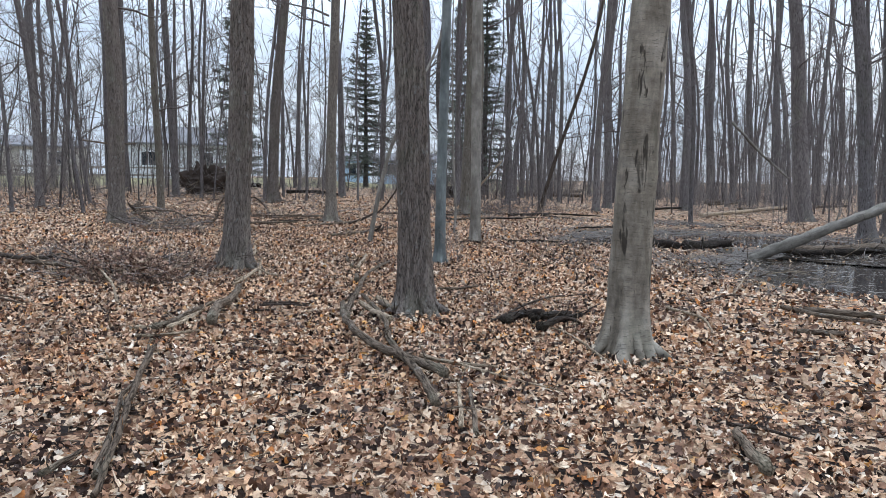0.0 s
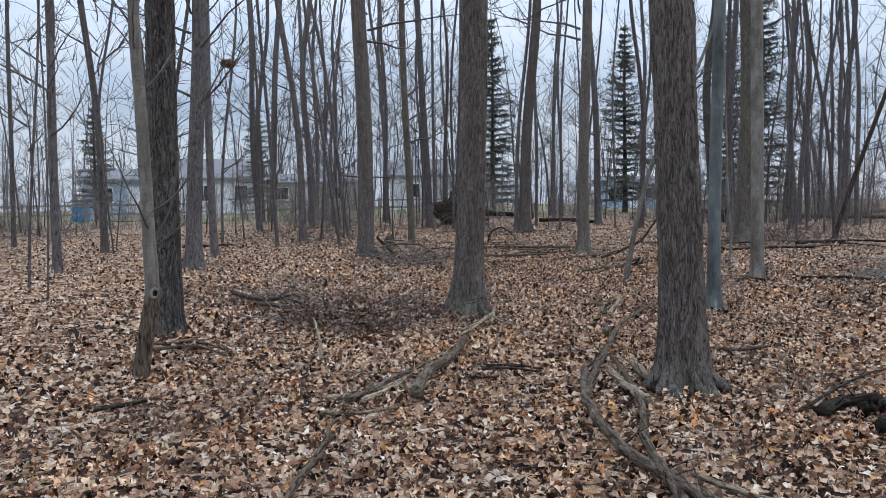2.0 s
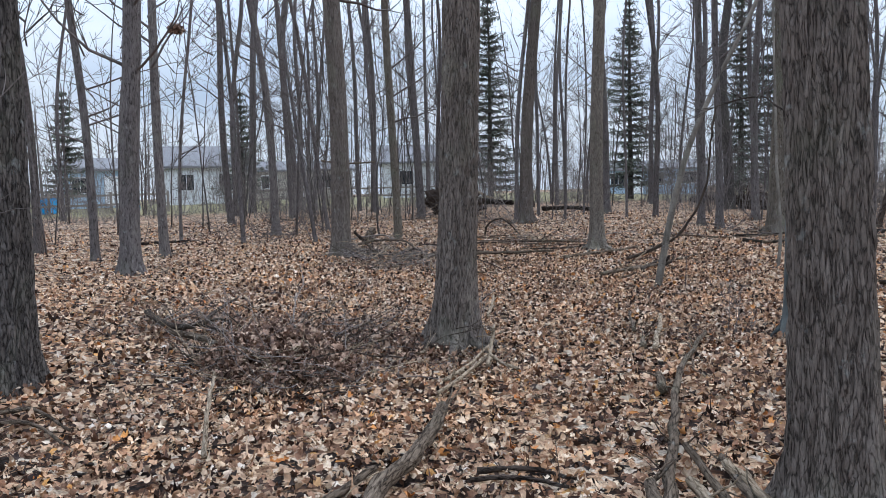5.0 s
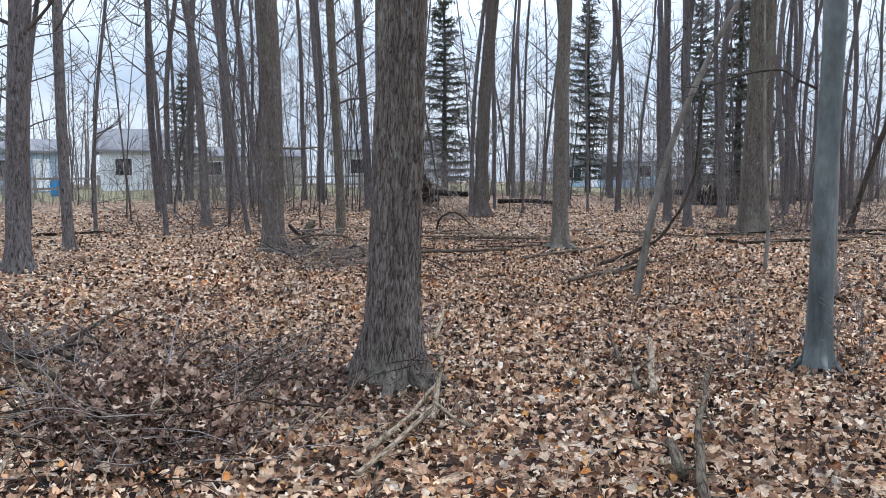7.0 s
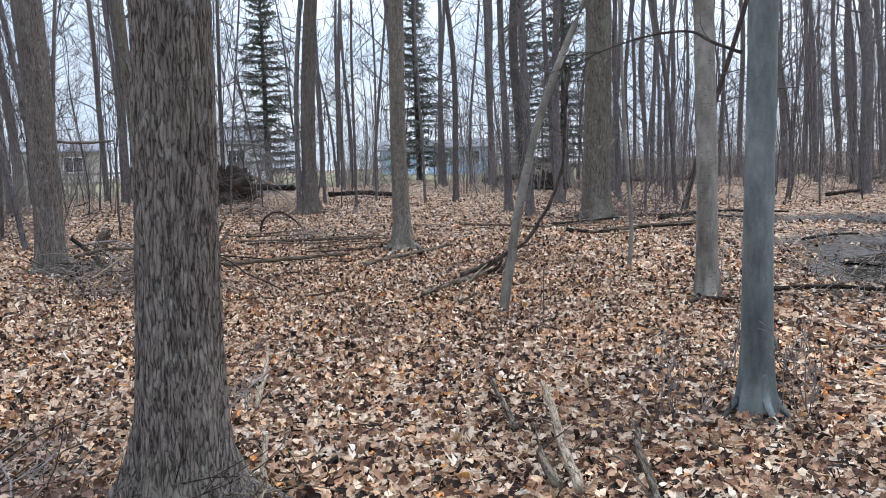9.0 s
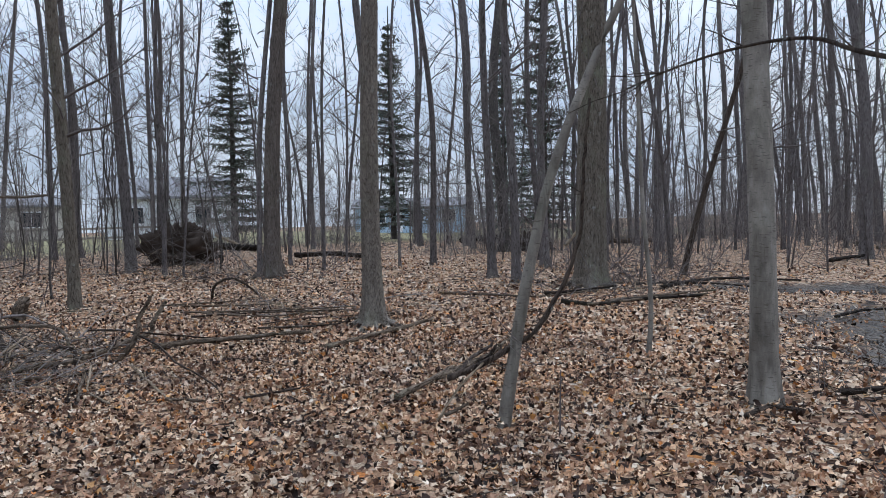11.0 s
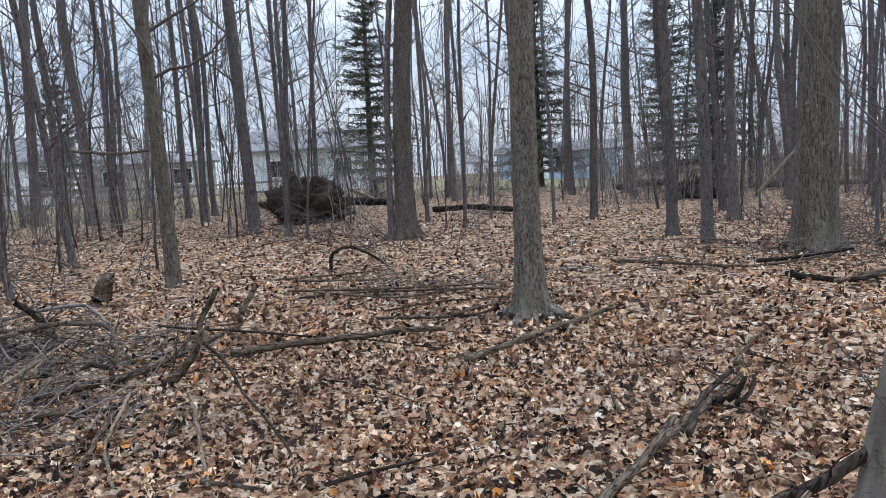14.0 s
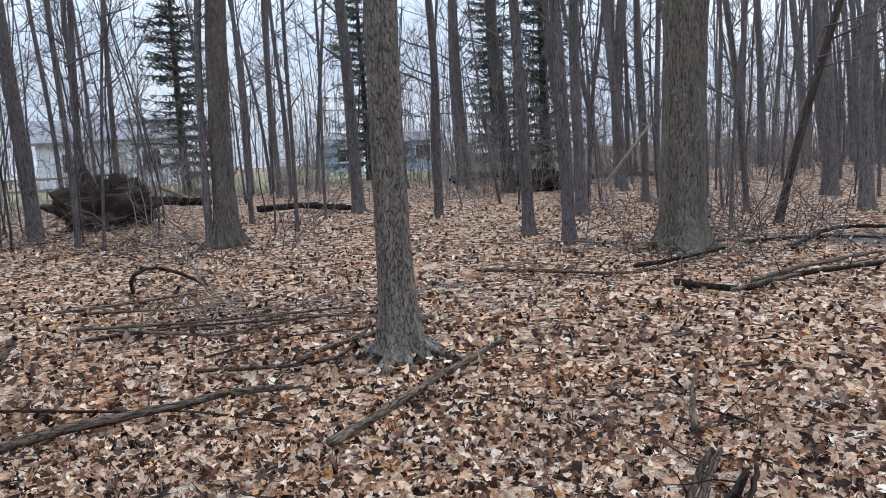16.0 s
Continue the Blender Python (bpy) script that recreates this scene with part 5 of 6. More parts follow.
def brush_heap(x, y, a, b, high, stems, leafy, label, seed, thick=1.0):
    """A loose heap of crossing sticks, some with dry leaves still on."""
    rng = random.Random(seed)
    heap = thing("brush_heap", label, "brush heap", "", Matrix.Translation((x, y, land(x, y))))
    z0 = land(x, y)
    for tone, mat, share in (("dark_stem_tangle", M_VINE, 0.3), ("brown_stem_tangle", M_BRUSH, 0.45), ("pale_stem_tangle", M_BARE, 0.25)):
        tb = Tubes()
        for _ in range(int(stems * share)):
            t, q = rng.uniform(0, 6.28), rng.random() ** 0.6
            px, py = a * q * math.cos(t), b * q * math.sin(t)
            h = high * (1 - q * q) * rng.random() * (0.5 + 0.5 * math.sin(3 * t + seed))
            d = Vector((rng.uniform(-1, 1), rng.uniform(-1, 1), rng.uniform(-0.12, 0.16)))
            L = rng.uniform(0.25, 1.15) * thick ** 0.5
            pts = wander((px, py, land(x + px, y + py) - z0 + 0.01 + h), d, L, 5, 0.3, rng)
            pts = [Vector((p.x, p.y, max(p.z, land(x + p.x, y + p.y) - z0 + 0.005))) for p in pts]
            r = thick * rng.choice((0.004, 0.005, 0.006, 0.009))
            tb.tube(pts, r, r * 0.4, 4)
            for _ in range(3):
                e = d + Vector((rng.uniform(-1, 1), rng.uniform(-1, 1), rng.uniform(-0.2, 0.8)))
                tb.tube(wander(pts[rng.randint(1, 4)], e, L * 0.35, 3, 0.3, rng), r * 0.5, 0.002, 3)
        tagged(part(tone, tb.mesh(tone), mat, heap), kind="stuff")
    if leafy:
        P = []
        for _ in range(leafy):
            t, q = rng.uniform(0, 6.28), rng.random() ** 0.6
            px, py = a * 0.95 * q * math.cos(t), b * 0.95 * q * math.sin(t)
            P.append((px, py, land(x + px, y + py) - z0 + 0.03 + high * (1 - q * q) * rng.random()))
        me = leaf_mesh(np.array(P), seed, 0.016, 0.042, 2.0, 1.6)
        tagged(part("dry_leaves", me, M_LEAF_DARK, heap, "curled dark brown leaves"), kind="stuff")
    return heap


# ---- leaves ----
def leaf_mesh(P, seed, small, large, tilt, curl, needle=False, plain_edge=False):
    """Many separate lobed leaves, one at each place of P, in one mesh."""
    rng = np.random.default_rng(seed)
    n = len(P)
    ang = np.radians([0, 26, 55, 100, 160, 205, 260, 305, 334])
    rad = np.array([1.0, 0.60, 0.95, 0.66, 0.60, 0.56, 0.70, 0.95, 0.60])
    if plain_edge:
        ang, rad = np.radians([0, 55, 125, 190, 250, 305]), np.array([1.0, 0.85, 0.62, 0.58, 0.66, 0.85])
    if needle:
        ang, rad = np.radians([0, 100, 180, 260]), np.array([1.3, 0.35, 0.6, 0.35])
    k = len(ang)
    size = rng.uniform(small, large, n)[:, None]
    wob = rad[None, :] * rng.uniform(0.75, 1.2, (n, k))
    lx, ly = wob * np.cos(ang), wob * np.sin(ang) * rng.uniform(0.55, 1.0, (n, 1))
    c1, c2, p1 = rng.normal(0, curl, (n, 1)), rng.normal(0.25 * curl, curl, (n, 1)), rng.uniform(0, 6.28, (n, 1))
    q = lx * np.cos(p1) + ly * np.sin(p1)
    lz = 0.5 * c1 * q * q + 0.22 * c2 * (lx * lx + ly * ly) + rng.normal(0, 0.10, (n, k)) * curl
    L = np.concatenate([np.zeros((n, 1, 3)), np.stack([lx, ly, lz], -1)], 1) * size[:, :, None]
    yaw, ax, am = rng.uniform(0, 6.28, n), rng.uniform(0, 6.28, n), np.abs(rng.normal(0, tilt * 0.55, n)).clip(0, 1.5)
    cy, sy = np.cos(yaw)[:, None], np.sin(yaw)[:, None]
    X, Y, Z = L[..., 0] * cy - L[..., 1] * sy, L[..., 0] * sy + L[..., 1] * cy, L[..., 2]
    ux, uy = np.cos(ax)[:, None], np.sin(ax)[:, None]
    ca, sa = np.cos(am)[:, None], np.sin(am)[:, None]
    along, side = X * ux + Y * uy, -X * uy + Y * ux
    side, Z = side * ca - Z * sa, side * sa + Z * ca
    X, Y = along * ux - side * uy, along * uy + side * ux
    V = np.stack([X, Y, Z], -1) + P[:, None, :]
    i = np.arange(k)
    tri = np.stack([np.zeros(k, int), 1 + i, 1 + (i + 1) % k], -1)
    F = (np.arange(n)[:, None, None] * (k + 1) + tri[None]).reshape(-1, 3)
    return np_mesh("leaves", V.reshape(-1, 3), F, True)


def scatter_leaves():
    rng = np.random.default_rng(4)
    N = 690 * 36 * 34
    x, y = rng.uniform(-30, 6, N), rng.uniform(2.4, 36.4, N)
    s, r = x * UX + y * UY, x * UY - y * UX
    d = np.hypot(r, s - np.clip(s, 3, 17))
    keep = rng.random(N) < np.minimum(1.0, (2.4 / np.maximum(d, 0.1)) ** 1.55)
    keep &= (s > 2.2) & (d < 17) & (np.abs(r) < 3.0 + 0.75 * np.maximum(s, 0))
    x, y, s, d = x[keep], y[keep], s[keep], d[keep]
    z = np.array([land(a, b) for a, b in zip(x, y)])
    dry = np.array([wet(a, b) if (a > -9 and b > 9) else 0.0 for a, b in zip(x, y)])
    ok = rng.random(len(x)) > np.minimum(0.97, dry * 1.35)
    x, y, z, s, d = x[ok], y[ok], z[ok], s[ok], d[ok]
    z = z + rng.uniform(0.004, 0.075, len(x))
    far = d > 3.4
    for part_no, sel in enumerate((~far & (s < 8), ~far & (s >= 8), far)):
        P = np.stack([x[sel], y[sel], z[sel]], -1)
        me = leaf_mesh(P, 20 + part_no, 0.016 if part_no < 2 else 0.027, 0.041 if part_no < 2 else 0.047, 1.6, 1.9, plain_edge=part_no == 2)
        tagged(part("leaf_litter", me, M_LEAF), "dry fallen maple leaves in tan, brown and orange", "leaves", kind="stuff")


scatter_leaves()


def scatter_twigs():
    rng, tb = random.Random(8), {"d": Tubes(), "b": Tubes()}
    for _ in range(4200):
        s, r = rng.uniform(2.5, 30), rng.gauss(0, 6)
        x, y = s * UX + r * UY, s * UY - r * UX
        if y < 1.5:
            continue
        L, t = rng.uniform(0.1, 0.6), rng.uniform(0, 6.28)
        pts = wander((x, y, 0), (math.cos(t), math.sin(t), 0), L, 4, 0.25, rng)
        pts = [Vector((p.x, p.y, land(p.x, p.y) + 0.028 + rng.uniform(-0.006, 0.012))) for p in pts]
        w = rng.choice((0.0025, 0.003, 0.004, 0.006))
        tb[rng.choice("db")].tube(pts, w, w * 0.5, 3)
    for key, mat, label in (("d", M_VINE, "scattered thin dark twigs on the leaves"), ("b", M_BARE, "scattered thin pale twigs on the leaves")):
        tagged(part("twig_litter", tb[key].mesh("twigs"), mat), label, "twigs", kind="stuff")


scatter_twigs()
brush_heap(-7.75, 7.85, 0.95, 0.62, 0.42, 170, 4200, "heap of thin branches with dark dry leaves", 3)
brush_heap(-9.4, 8.6, 1.5, 1.1, 0.14, 120, 1500, "low spread of dead twigs and leaves", 4)
brush_heap(-13.0, 14.5, 1.3, 1.0, 0.38, 95, 0, "tangle of bare crooked branches", 5, 1.15)
brush_heap(-14.2, 15.1, 1.1, 0.8, 0.50, 80, 0, "tangle of bare branches at a trunk's foot", 6, 1.3)
brush_heap(-12.3, 13.5, 1.2, 0.8, 0.14, 120, 200, "loose spread of thin dead branches", 7, 0.9)
brush_heap(-12.9, 19.3, 2.0, 0.8, 0.12, 70, 0, "low spread of fallen sticks", 8, 1.4)
brush_heap(-18.6, 23.0, 2.3, 1.3, 0.55, 150, 0, "thicket of dead stems and fallen branches", 9)
brush_heap(-1.3, 13.4, 2.6, 2.2, 0.14, 260, 0, "low spread of wet sticks beside the pool", 10)
brush_heap(-7.6, 9.0, 0.75, 0.5, 0.16, 70, 700, "dead twigs and dark leaves at the maple's foot", 17)
brush_heap(-3.4, 18.4, 2.6, 2.2, 0.08, 150, 0, "low spread of wet sticks in the muddy hollow", 15)
brush_heap(-4.2, 15.9, 1.3, 0.9, 0.06, 90, 0, "low spread of wet sticks beside the mud", 16)
brush_heap(-1.6, 23.8, 3.0, 1.6, 0.3, 120, 0, "spread of fallen sticks beyond the pool", 11)
brush_heap(2.5, 19.0, 2.2, 2.4, 0.45, 130, 0, "tangle of branches in the pool", 12)
brush_heap(-22.5, 21.0, 2.5, 1.5, 0.6, 130, 0, "thicket of dead stems and fallen branches", 13)
brush_heap(-9.0, 23.6, 1.8, 0.5, 0.15, 60, 0, "fallen sticks at the foot of the big maple", 14)


def root_ball(x, y, wide, high, turn):
    """The upturned root plate of a fallen tree: a lumpy disc of soil with broken roots."""
    ball = thing("upturned_root_plate", "dark upturned root plate of a fallen tree, soil among broken roots", "root plate", "", pose(x, y, land(x, y), 0, 0, turn))
    th, ph = np.linspace(0, 2 * math.pi, 90, endpoint=False)[None, :], np.linspace(0.02, math.pi - 0.02, 60)[:, None]
    D = 1 + 1.0 * (vnoise(th / 6.2832 * 7, ph * 3 + 1, 7, 3) - 0.5) + 0.55 * (vnoise(th / 6.2832 * 16, ph * 8 + 1, 16, 4) - 0.5) + 0.25 * (vnoise(th / 6.2832 * 40, ph * 20 + 1, 40, 6) - 0.5)
    P = np.stack([wide * 0.95 * D * np.sin(ph) * np.cos(th), 0.5 * D * np.sin(ph) * np.sin(th), high * (0.42 + 0.95 * D * np.cos(ph)) * 0.62 - 0.12], -1)
    part("soil", grid_mesh("soil", P), M_SOIL, ball)
    rng, tb = random.Random(5), Tubes()
    for _ in range(130):
        t, q = rng.uniform(0, 6.28), rng.uniform(0.2, 1.0)
        p = (wide * q * math.cos(t), rng.choice((-0.42, 0.36)) * (1.15 - q), high * 0.44 + high * 0.42 * q * math.sin(t))
        tb.tube(wander(p, (rng.uniform(-1, 1), rng.uniform(-0.7, 0.3), rng.uniform(-1.2, 0.5)), rng.uniform(0.2, 0.65), 6, 0.6, rng), rng.uniform(0.006, 0.022), 0.003, 5)
    tagged(part("root_tangle", tb.mesh("root_tangle"), M_VINE, ball), kind="stuff")


root_ball(-21.0, 25.6, 1.0, 1.35, 45)
root_ball(-14.3, 37.5, 0.8, 0.9, 10)


# ---- shrubs, young stems and the wood beyond ----
def stem_clump(seed, n, high, spread):
    rng, tb = random.Random(seed), Tubes()
    for _ in range(n):
        t = rng.uniform(0, 6.28)
        p = (rng.uniform(-spread, spread), rng.uniform(-spread, spread), -0.03)
        L = high * rng.uniform(0.5, 1.1)
        line = wander(p, (0.25 * math.cos(t), 0.25 * math.sin(t), 1), L, 7, 0.16, rng, 0.08)
        tb.tube(line, 0.003 + 0.003 * high, 0.002, 3)
        for _ in range(5):
            d = Vector((rng.uniform(-1, 1), rng.uniform(-1, 1), rng.uniform(0.3, 1.2)))
            b = wander(line[rng.randint(2, 6)], d, L * rng.uniform(0.15, 0.4), 4, 0.2, rng, 0.05)
            tb.tube(b, 0.003, 0.002, 3)
            for _ in range(2):
                e = d + Vector((rng.uniform(-1, 1), rng.uniform(-1, 1), rng.uniform(-0.2, 0.8)))
                tb.tube(wander(b[rng.randint(1, 3)], e, L * 0.14, 2, 0.25, rng), 0.003, 0.002, 3)
    return tb.mesh("stems")


def shrub(x, y, seed, n, high, spread, label="thin leafless shrub with dark stems"):
    ob = tagged(part("shrub", stem_clump(seed, n, high, spread), M_BRUSH), label, "shrub", "shrubs")
    ob.matrix_basis = place(x, y)
    return ob


shrub(-4.72, 11.75, 1, 6, 0.75, 0.12, "thin leafless shrub beside the young beech")
shrub(-5.35, 11.45, 2, 4, 0.6, 0.15, "thin leafless shrub beside the young beech")
shrub(-5.05, 12.25, 3, 5, 0.8, 0.15, "thin leafless shrub beside the young beech")
shrub(-7.9, 10.4, 4, 4, 0.6, 0.3)
shrub(-5.3, 15.7, 5, 5, 0.7, 0.3)
clump = shrub(-21.5, 19.5, 6, 5, 2.2, 0.7)
rng = random.Random(77)
for _ in range(120):
    s, r = rng.uniform(16, 48), rng.uniform(-32, 26)
    x, y = s * UX + r * UY, s * UY - r * UX
    if math.hypot(x + 8.2, y - 12.7) < 13 or wet(x, y) > 0.2 or -0.80 * x + 0.45 * y > 39:
        continue
    copy_thing(clump, place(x, y, 0, 0, rng.uniform(0, 6.28), rng.uniform(0.6, 1.5)))


def hedge_line():
    """Rows of bare brush where the wood meets the yards."""
    rng = random.Random(41)
    for _ in range(90):
        y = rng.uniform(4, 62)
        x = (0.45 * y - rng.uniform(34, 41)) / 0.80
        copy_thing(clump, place(x, y, 0, 0, rng.uniform(0, 6.28), rng.uniform(1.0, 1.9)))


hedge_line()


def thicket_clump(seed):
    rng, tb = random.Random(seed), Tubes()
    for _ in range(25):
        t, high = rng.uniform(0, 6.28), rng.uniform(0.8, 3.4)
        line = wander((rng.gauss(0, 0.9), rng.gauss(0, 0.9), -0.05), (0.3 * math.cos(t), 0.3 * math.sin(t), 1), high, 3, 0.22, rng, 0.04)
        tb.tube(line, 0.010, 0.005, 3)
        for _ in range(5):
            d = Vector((rng.uniform(-1, 1), rng.uniform(-1, 1), rng.uniform(0.0, 1.0)))
            tb.tube(wander(line[rng.randint(1, 3)], d, high * rng.uniform(0.15, 0.4), 2, 0.25, rng), 0.006, 0.004, 3)
    return np.array(tb.v), np.array(tb.f)


def thicket():
    """Bare brush that fills the wood beyond the open ground."""
    rng, V, F, count = random.Random(57), [], [], 0
    kinds = [thicket_clump(810 + i) for i in range(4)]
    for placed in range(900):
        s, r = rng.uniform(18, 62), rng.uniform(-44, 44)
        x, y = s * UX + r * UY, s * UY - r * UX
        side = -0.80 * x + 0.45 * y
        if math.hypot(r, s - 14) < 21 or wet(x, y) > 0.2 or abs(r) > 6 + 0.8 * s or side > 41:
            continue
        m = np.array(place(x, y, 0, 0, rng.uniform(0, 6.28), rng.uniform(0.7, 1.25)))
        v, f = kinds[placed % 4]
        V.append(v @ m[:3, :3].T + m[:3, 3])
        F.append(f + count)
        count += len(v)
        if len(V) == 105:
            break
    me = np_mesh("brush", np.concatenate(V), np.concatenate(F))
    tagged(part("brush", me, M_BRUSH), "bare grey-brown brush filling the wood beyond", "brush", kind="stuff")


thicket()


def bramble_clump(seed):
    """Knee-high crossing stems and sticks, as one patch of low brush."""
    rng, tb = random.Random(seed), Tubes()
    for _ in range(34):
        t, L = rng.uniform(0, 6.28), rng.uniform(0.5, 1.7)
        d = (math.cos(t), math.sin(t), rng.choice((0.1, 0.3, 0.9, 1.8)))
        line = wander((rng.gauss(0, 1.0), rng.gauss(0, 1.0), 0.02), d, L, 4, 0.3, rng, -0.04)
        tb.tube(line, 0.008, 0.004, 3)
        for _ in range(3):
            e = Vector((rng.uniform(-1, 1), rng.uniform(-1, 1), rng.uniform(-0.2, 1.0)))
            tb.tube(wander(line[rng.randint(1, 4)], e, L * rng.uniform(0.2, 0.45), 2, 0.3, rng), 0.005, 0.003, 3)
    return np.array(tb.v), np.array(tb.f)


def low_brush():
    """Low brush and fallen sticks over the ground of the wood beyond the open stretch."""
    rng, V, F, count = random.Random(91), [], [], 0
    kinds = [bramble_clump(860 + i) for i in range(5)]
    while len(V) < 84:
        s, r = rng.uniform(14, 54), rng.uniform(-38, 34)
        x, y = s * UX + r * UY, s * UY - r * UX
        if math.hypot(r, s - min(max(s, 0), 15)) < (9 if r < 0 else 10) or s < 25 - abs(r) or wet(x, y) > 0.5 or abs(r) > 6 + 0.75 * s or -0.80 * x + 0.45 * y > 39:
            continue
        m = np.array(place(x, y, 0, 0, rng.uniform(0, 6.28), rng.uniform(0.6, 1.3)))
        v, f = kinds[len(V) % 5]
        V.append(v @ m[:3, :3].T + m[:3, 3])
        F.append(f + count)
        count += len(v)
    me = np_mesh("brush", np.concatenate(V), np.concatenate(F))
    tagged(part("brush", me, M_TWIG), "low bare brush and fallen sticks among the trunks", "brush", kind="stuff")


low_brush()


def distant_wood():
    """The far wood closing the view: countless thin stems and boughs."""
    rng, tb = random.Random(12), Tubes()
    for _ in range(560):
        a = rng.uniform(-62, 62)
        d = rng.uniform(58, 125)
        t = math.radians(a)
        s, r = 10 + d * math.cos(t), d * math.sin(t)
        x, y = s * UX + r * UY, s * UY - r * UX
        if -0.80 * x + 0.45 * y > 40 and d < 85:
            continue
        z, h, w = level(x, y) - 0.3, rng.uniform(7, 15), rng.uniform(0.04, 0.12)
        stem = wander((x, y, z), (rng.gauss(0, 0.05), rng.gauss(0, 0.05), 1), h, 4, 0.06, rng)
        tb.tube(stem, w, w * 0.4, 3)
        for _ in range(6):
            e = Vector((rng.uniform(-1, 1), rng.uniform(-1, 1), rng.uniform(0.2, 1.3)))
            tb.tube(wander(stem[rng.randint(0, 3)].lerp(stem[4], rng.random() * 0.5), e, rng.uniform(1.2, 3.5), 2, 0.2, rng), 0.025, 0.012, 3)
    tagged(part("distant_wood", tb.mesh("stems"), M_FAR), "distant leafless wood of thin grey stems", "trees", kind="stuff")


distant_wood()


def young_tree(seed):
    """A slender bare tree of the far wood, forked and crooked."""
    rng = random.Random(seed)
    h, r = rng.uniform(10, 15), rng.uniform(0.030, 0.075)
    tree = thing("tree", "slender bare tree of the wood beyond", "tree", "trees of the wood")
    part("trunk", trunk_mesh(r, h, seed, seg=9, step=0.9, flare=0.35, crook=2.6, taper=0.045), M_FAR, tree)
    part("crown", crown_mesh(seed + 9, 1.5, h, 2.2, 11, r, 4, 1), M_TWIG, tree, "bare branches and fine twigs")
    return tree


def far_wood():
    rng = random.Random(31)
    kinds = [young_tree(300 + i) for i in range(6)]
    spots = []
    while len(spots) < 150:
        s, r = rng.uniform(20, 78), rng.uniform(-62, 62)
        x, y = s * UX + r * UY, s * UY - r * UX
        d = math.hypot(r, s - 15)
        house_side = -0.80 * x + 0.45 * y
        if d < 24 or house_side > 36 or wet(x, y) > 0.3 or abs(r) > 8 + 0.85 * s:
            continue
        if r < -6 and rng.random() < 0.6:
            continue
        if any(math.hypot(x - a, y - b) < 1.1 for a, b in spots + GROWN):
            continue
        spots.append((x, y))
    for i, (x, y) in enumerate(spots):
        m = place(x, y, rng.gauss(0, 0.035), rng.gauss(0, 0.035), rng.uniform(0, 6.28), rng.uniform(0.75, 1.35))
        if i < len(kinds):
            kinds[i].matrix_basis = m
        else:
            copy_thing(kinds[i % len(kinds)], m)


far_wood()


def thin_sapling(seed):
    """A thin young stem with fine side branches."""
    rng = random.Random(seed)
    h, r = rng.uniform(4, 7), rng.uniform(0.014, 0.028)
    tree = thing("sapling", "thin bare sapling of the undergrowth", "tree", "saplings of the undergrowth")
    line = wander((0, 0, -0.1), (rng.uniform(-0.1, 0.1), rng.uniform(-0.1, 0.1), 1), h, 10, 0.07, rng, 0.05)
    tb = Tubes()
    tb.tube(line, r, r * 0.3, 6)
    part("trunk", tb.mesh("trunk"), M_FAR, tree)
    tb = Tubes()
    for _ in range(13):
        k = rng.randint(2, 10)
        d = Vector((rng.uniform(-1, 1), rng.uniform(-1, 1), rng.uniform(0.2, 1.2)))
        b = wander(line[k], d, rng.uniform(0.5, 1.4), 4, 0.2, rng, 0.05)
        tb.tube(b, r * 0.4, 0.004, 3)
        for _ in range(4):
            e = d + Vector((rng.uniform(-1, 1), rng.uniform(-1, 1), rng.uniform(-0.3, 0.8)))
            tb.tube(wander(b[rng.randint(1, 4)], e, rng.uniform(0.25, 0.6), 2, 0.25, rng), 0.008, 0.004, 3)
    part("crown", tb.mesh("crown"), M_TWIG, tree, "fine bare twigs")
    return tree


def undergrowth():
    rng = random.Random(63)
    kinds, placed = [thin_sapling(500 + i) for i in range(5)], 0
    while placed < 240:
        s, r = rng.uniform(18, 55), rng.uniform(-46, 40)
        x, y = s * UX + r * UY, s * UY - r * UX
        if math.hypot(r, s - 15) < (10.5 if r < 0 else 15) or wet(x, y) > 0.3 or abs(r) > 8 + 0.85 * s or -0.80 * x + 0.45 * y > 40:
            continue
        m = place(x, y, rng.gauss(0, 0.06), rng.gauss(0, 0.06), rng.uniform(0, 6.28), rng.uniform(0.7, 1.4))
        if placed < len(kinds):
            kinds[placed].matrix_basis = m
        else:
            copy_thing(kinds[placed % len(kinds)], m)
        placed += 1


undergrowth()


def crooked_sapling(seed):
    """A tall thin dark stem with a sinuous line, ascending side shoots and fine twigs."""
    rng = random.Random(seed)
    h, r = rng.uniform(6.0, 9.0), rng.uniform(0.016, 0.034)
    tree = thing("sapling", "tall thin dark sapling with a crooked stem", "tree", "saplings round the upturned roots")
    line = wander((0, 0, -0.1), (rng.uniform(-0.12, 0.12), rng.uniform(-0.12, 0.12), 1), h, 16, 0.13, rng, 0.07)
    tb = Tubes()
    tb.tube(line, r, r * 0.35, 6, 0.15, rng)
    part("trunk", tb.mesh("trunk"), M_DARK, tree)
    tb = Tubes()
    for _ in range(18):
        k = rng.randint(3, 16)
        d = Vector((rng.uniform(-1, 1), rng.uniform(-1, 1), rng.uniform(0.3, 1.6)))
        b = wander(line[k], d, rng.uniform(0.5, 1.7), 5, 0.32, rng, 0.06)
        tb.tube(b, r * 0.38, 0.004, 3)
        for _ in range(5):
            e = d + Vector((rng.uniform(-1, 1), rng.uniform(-1, 1), rng.uniform(-0.5, 0.8)))
            tb.tube(wander(b[rng.randint(1, 5)], e, rng.uniform(0.2, 0.7), 3, 0.35, rng), 0.006, 0.003, 3)
    part("crown", tb.mesh("crown"), M_TWIG, tree, "fine crooked twigs")
    return tree


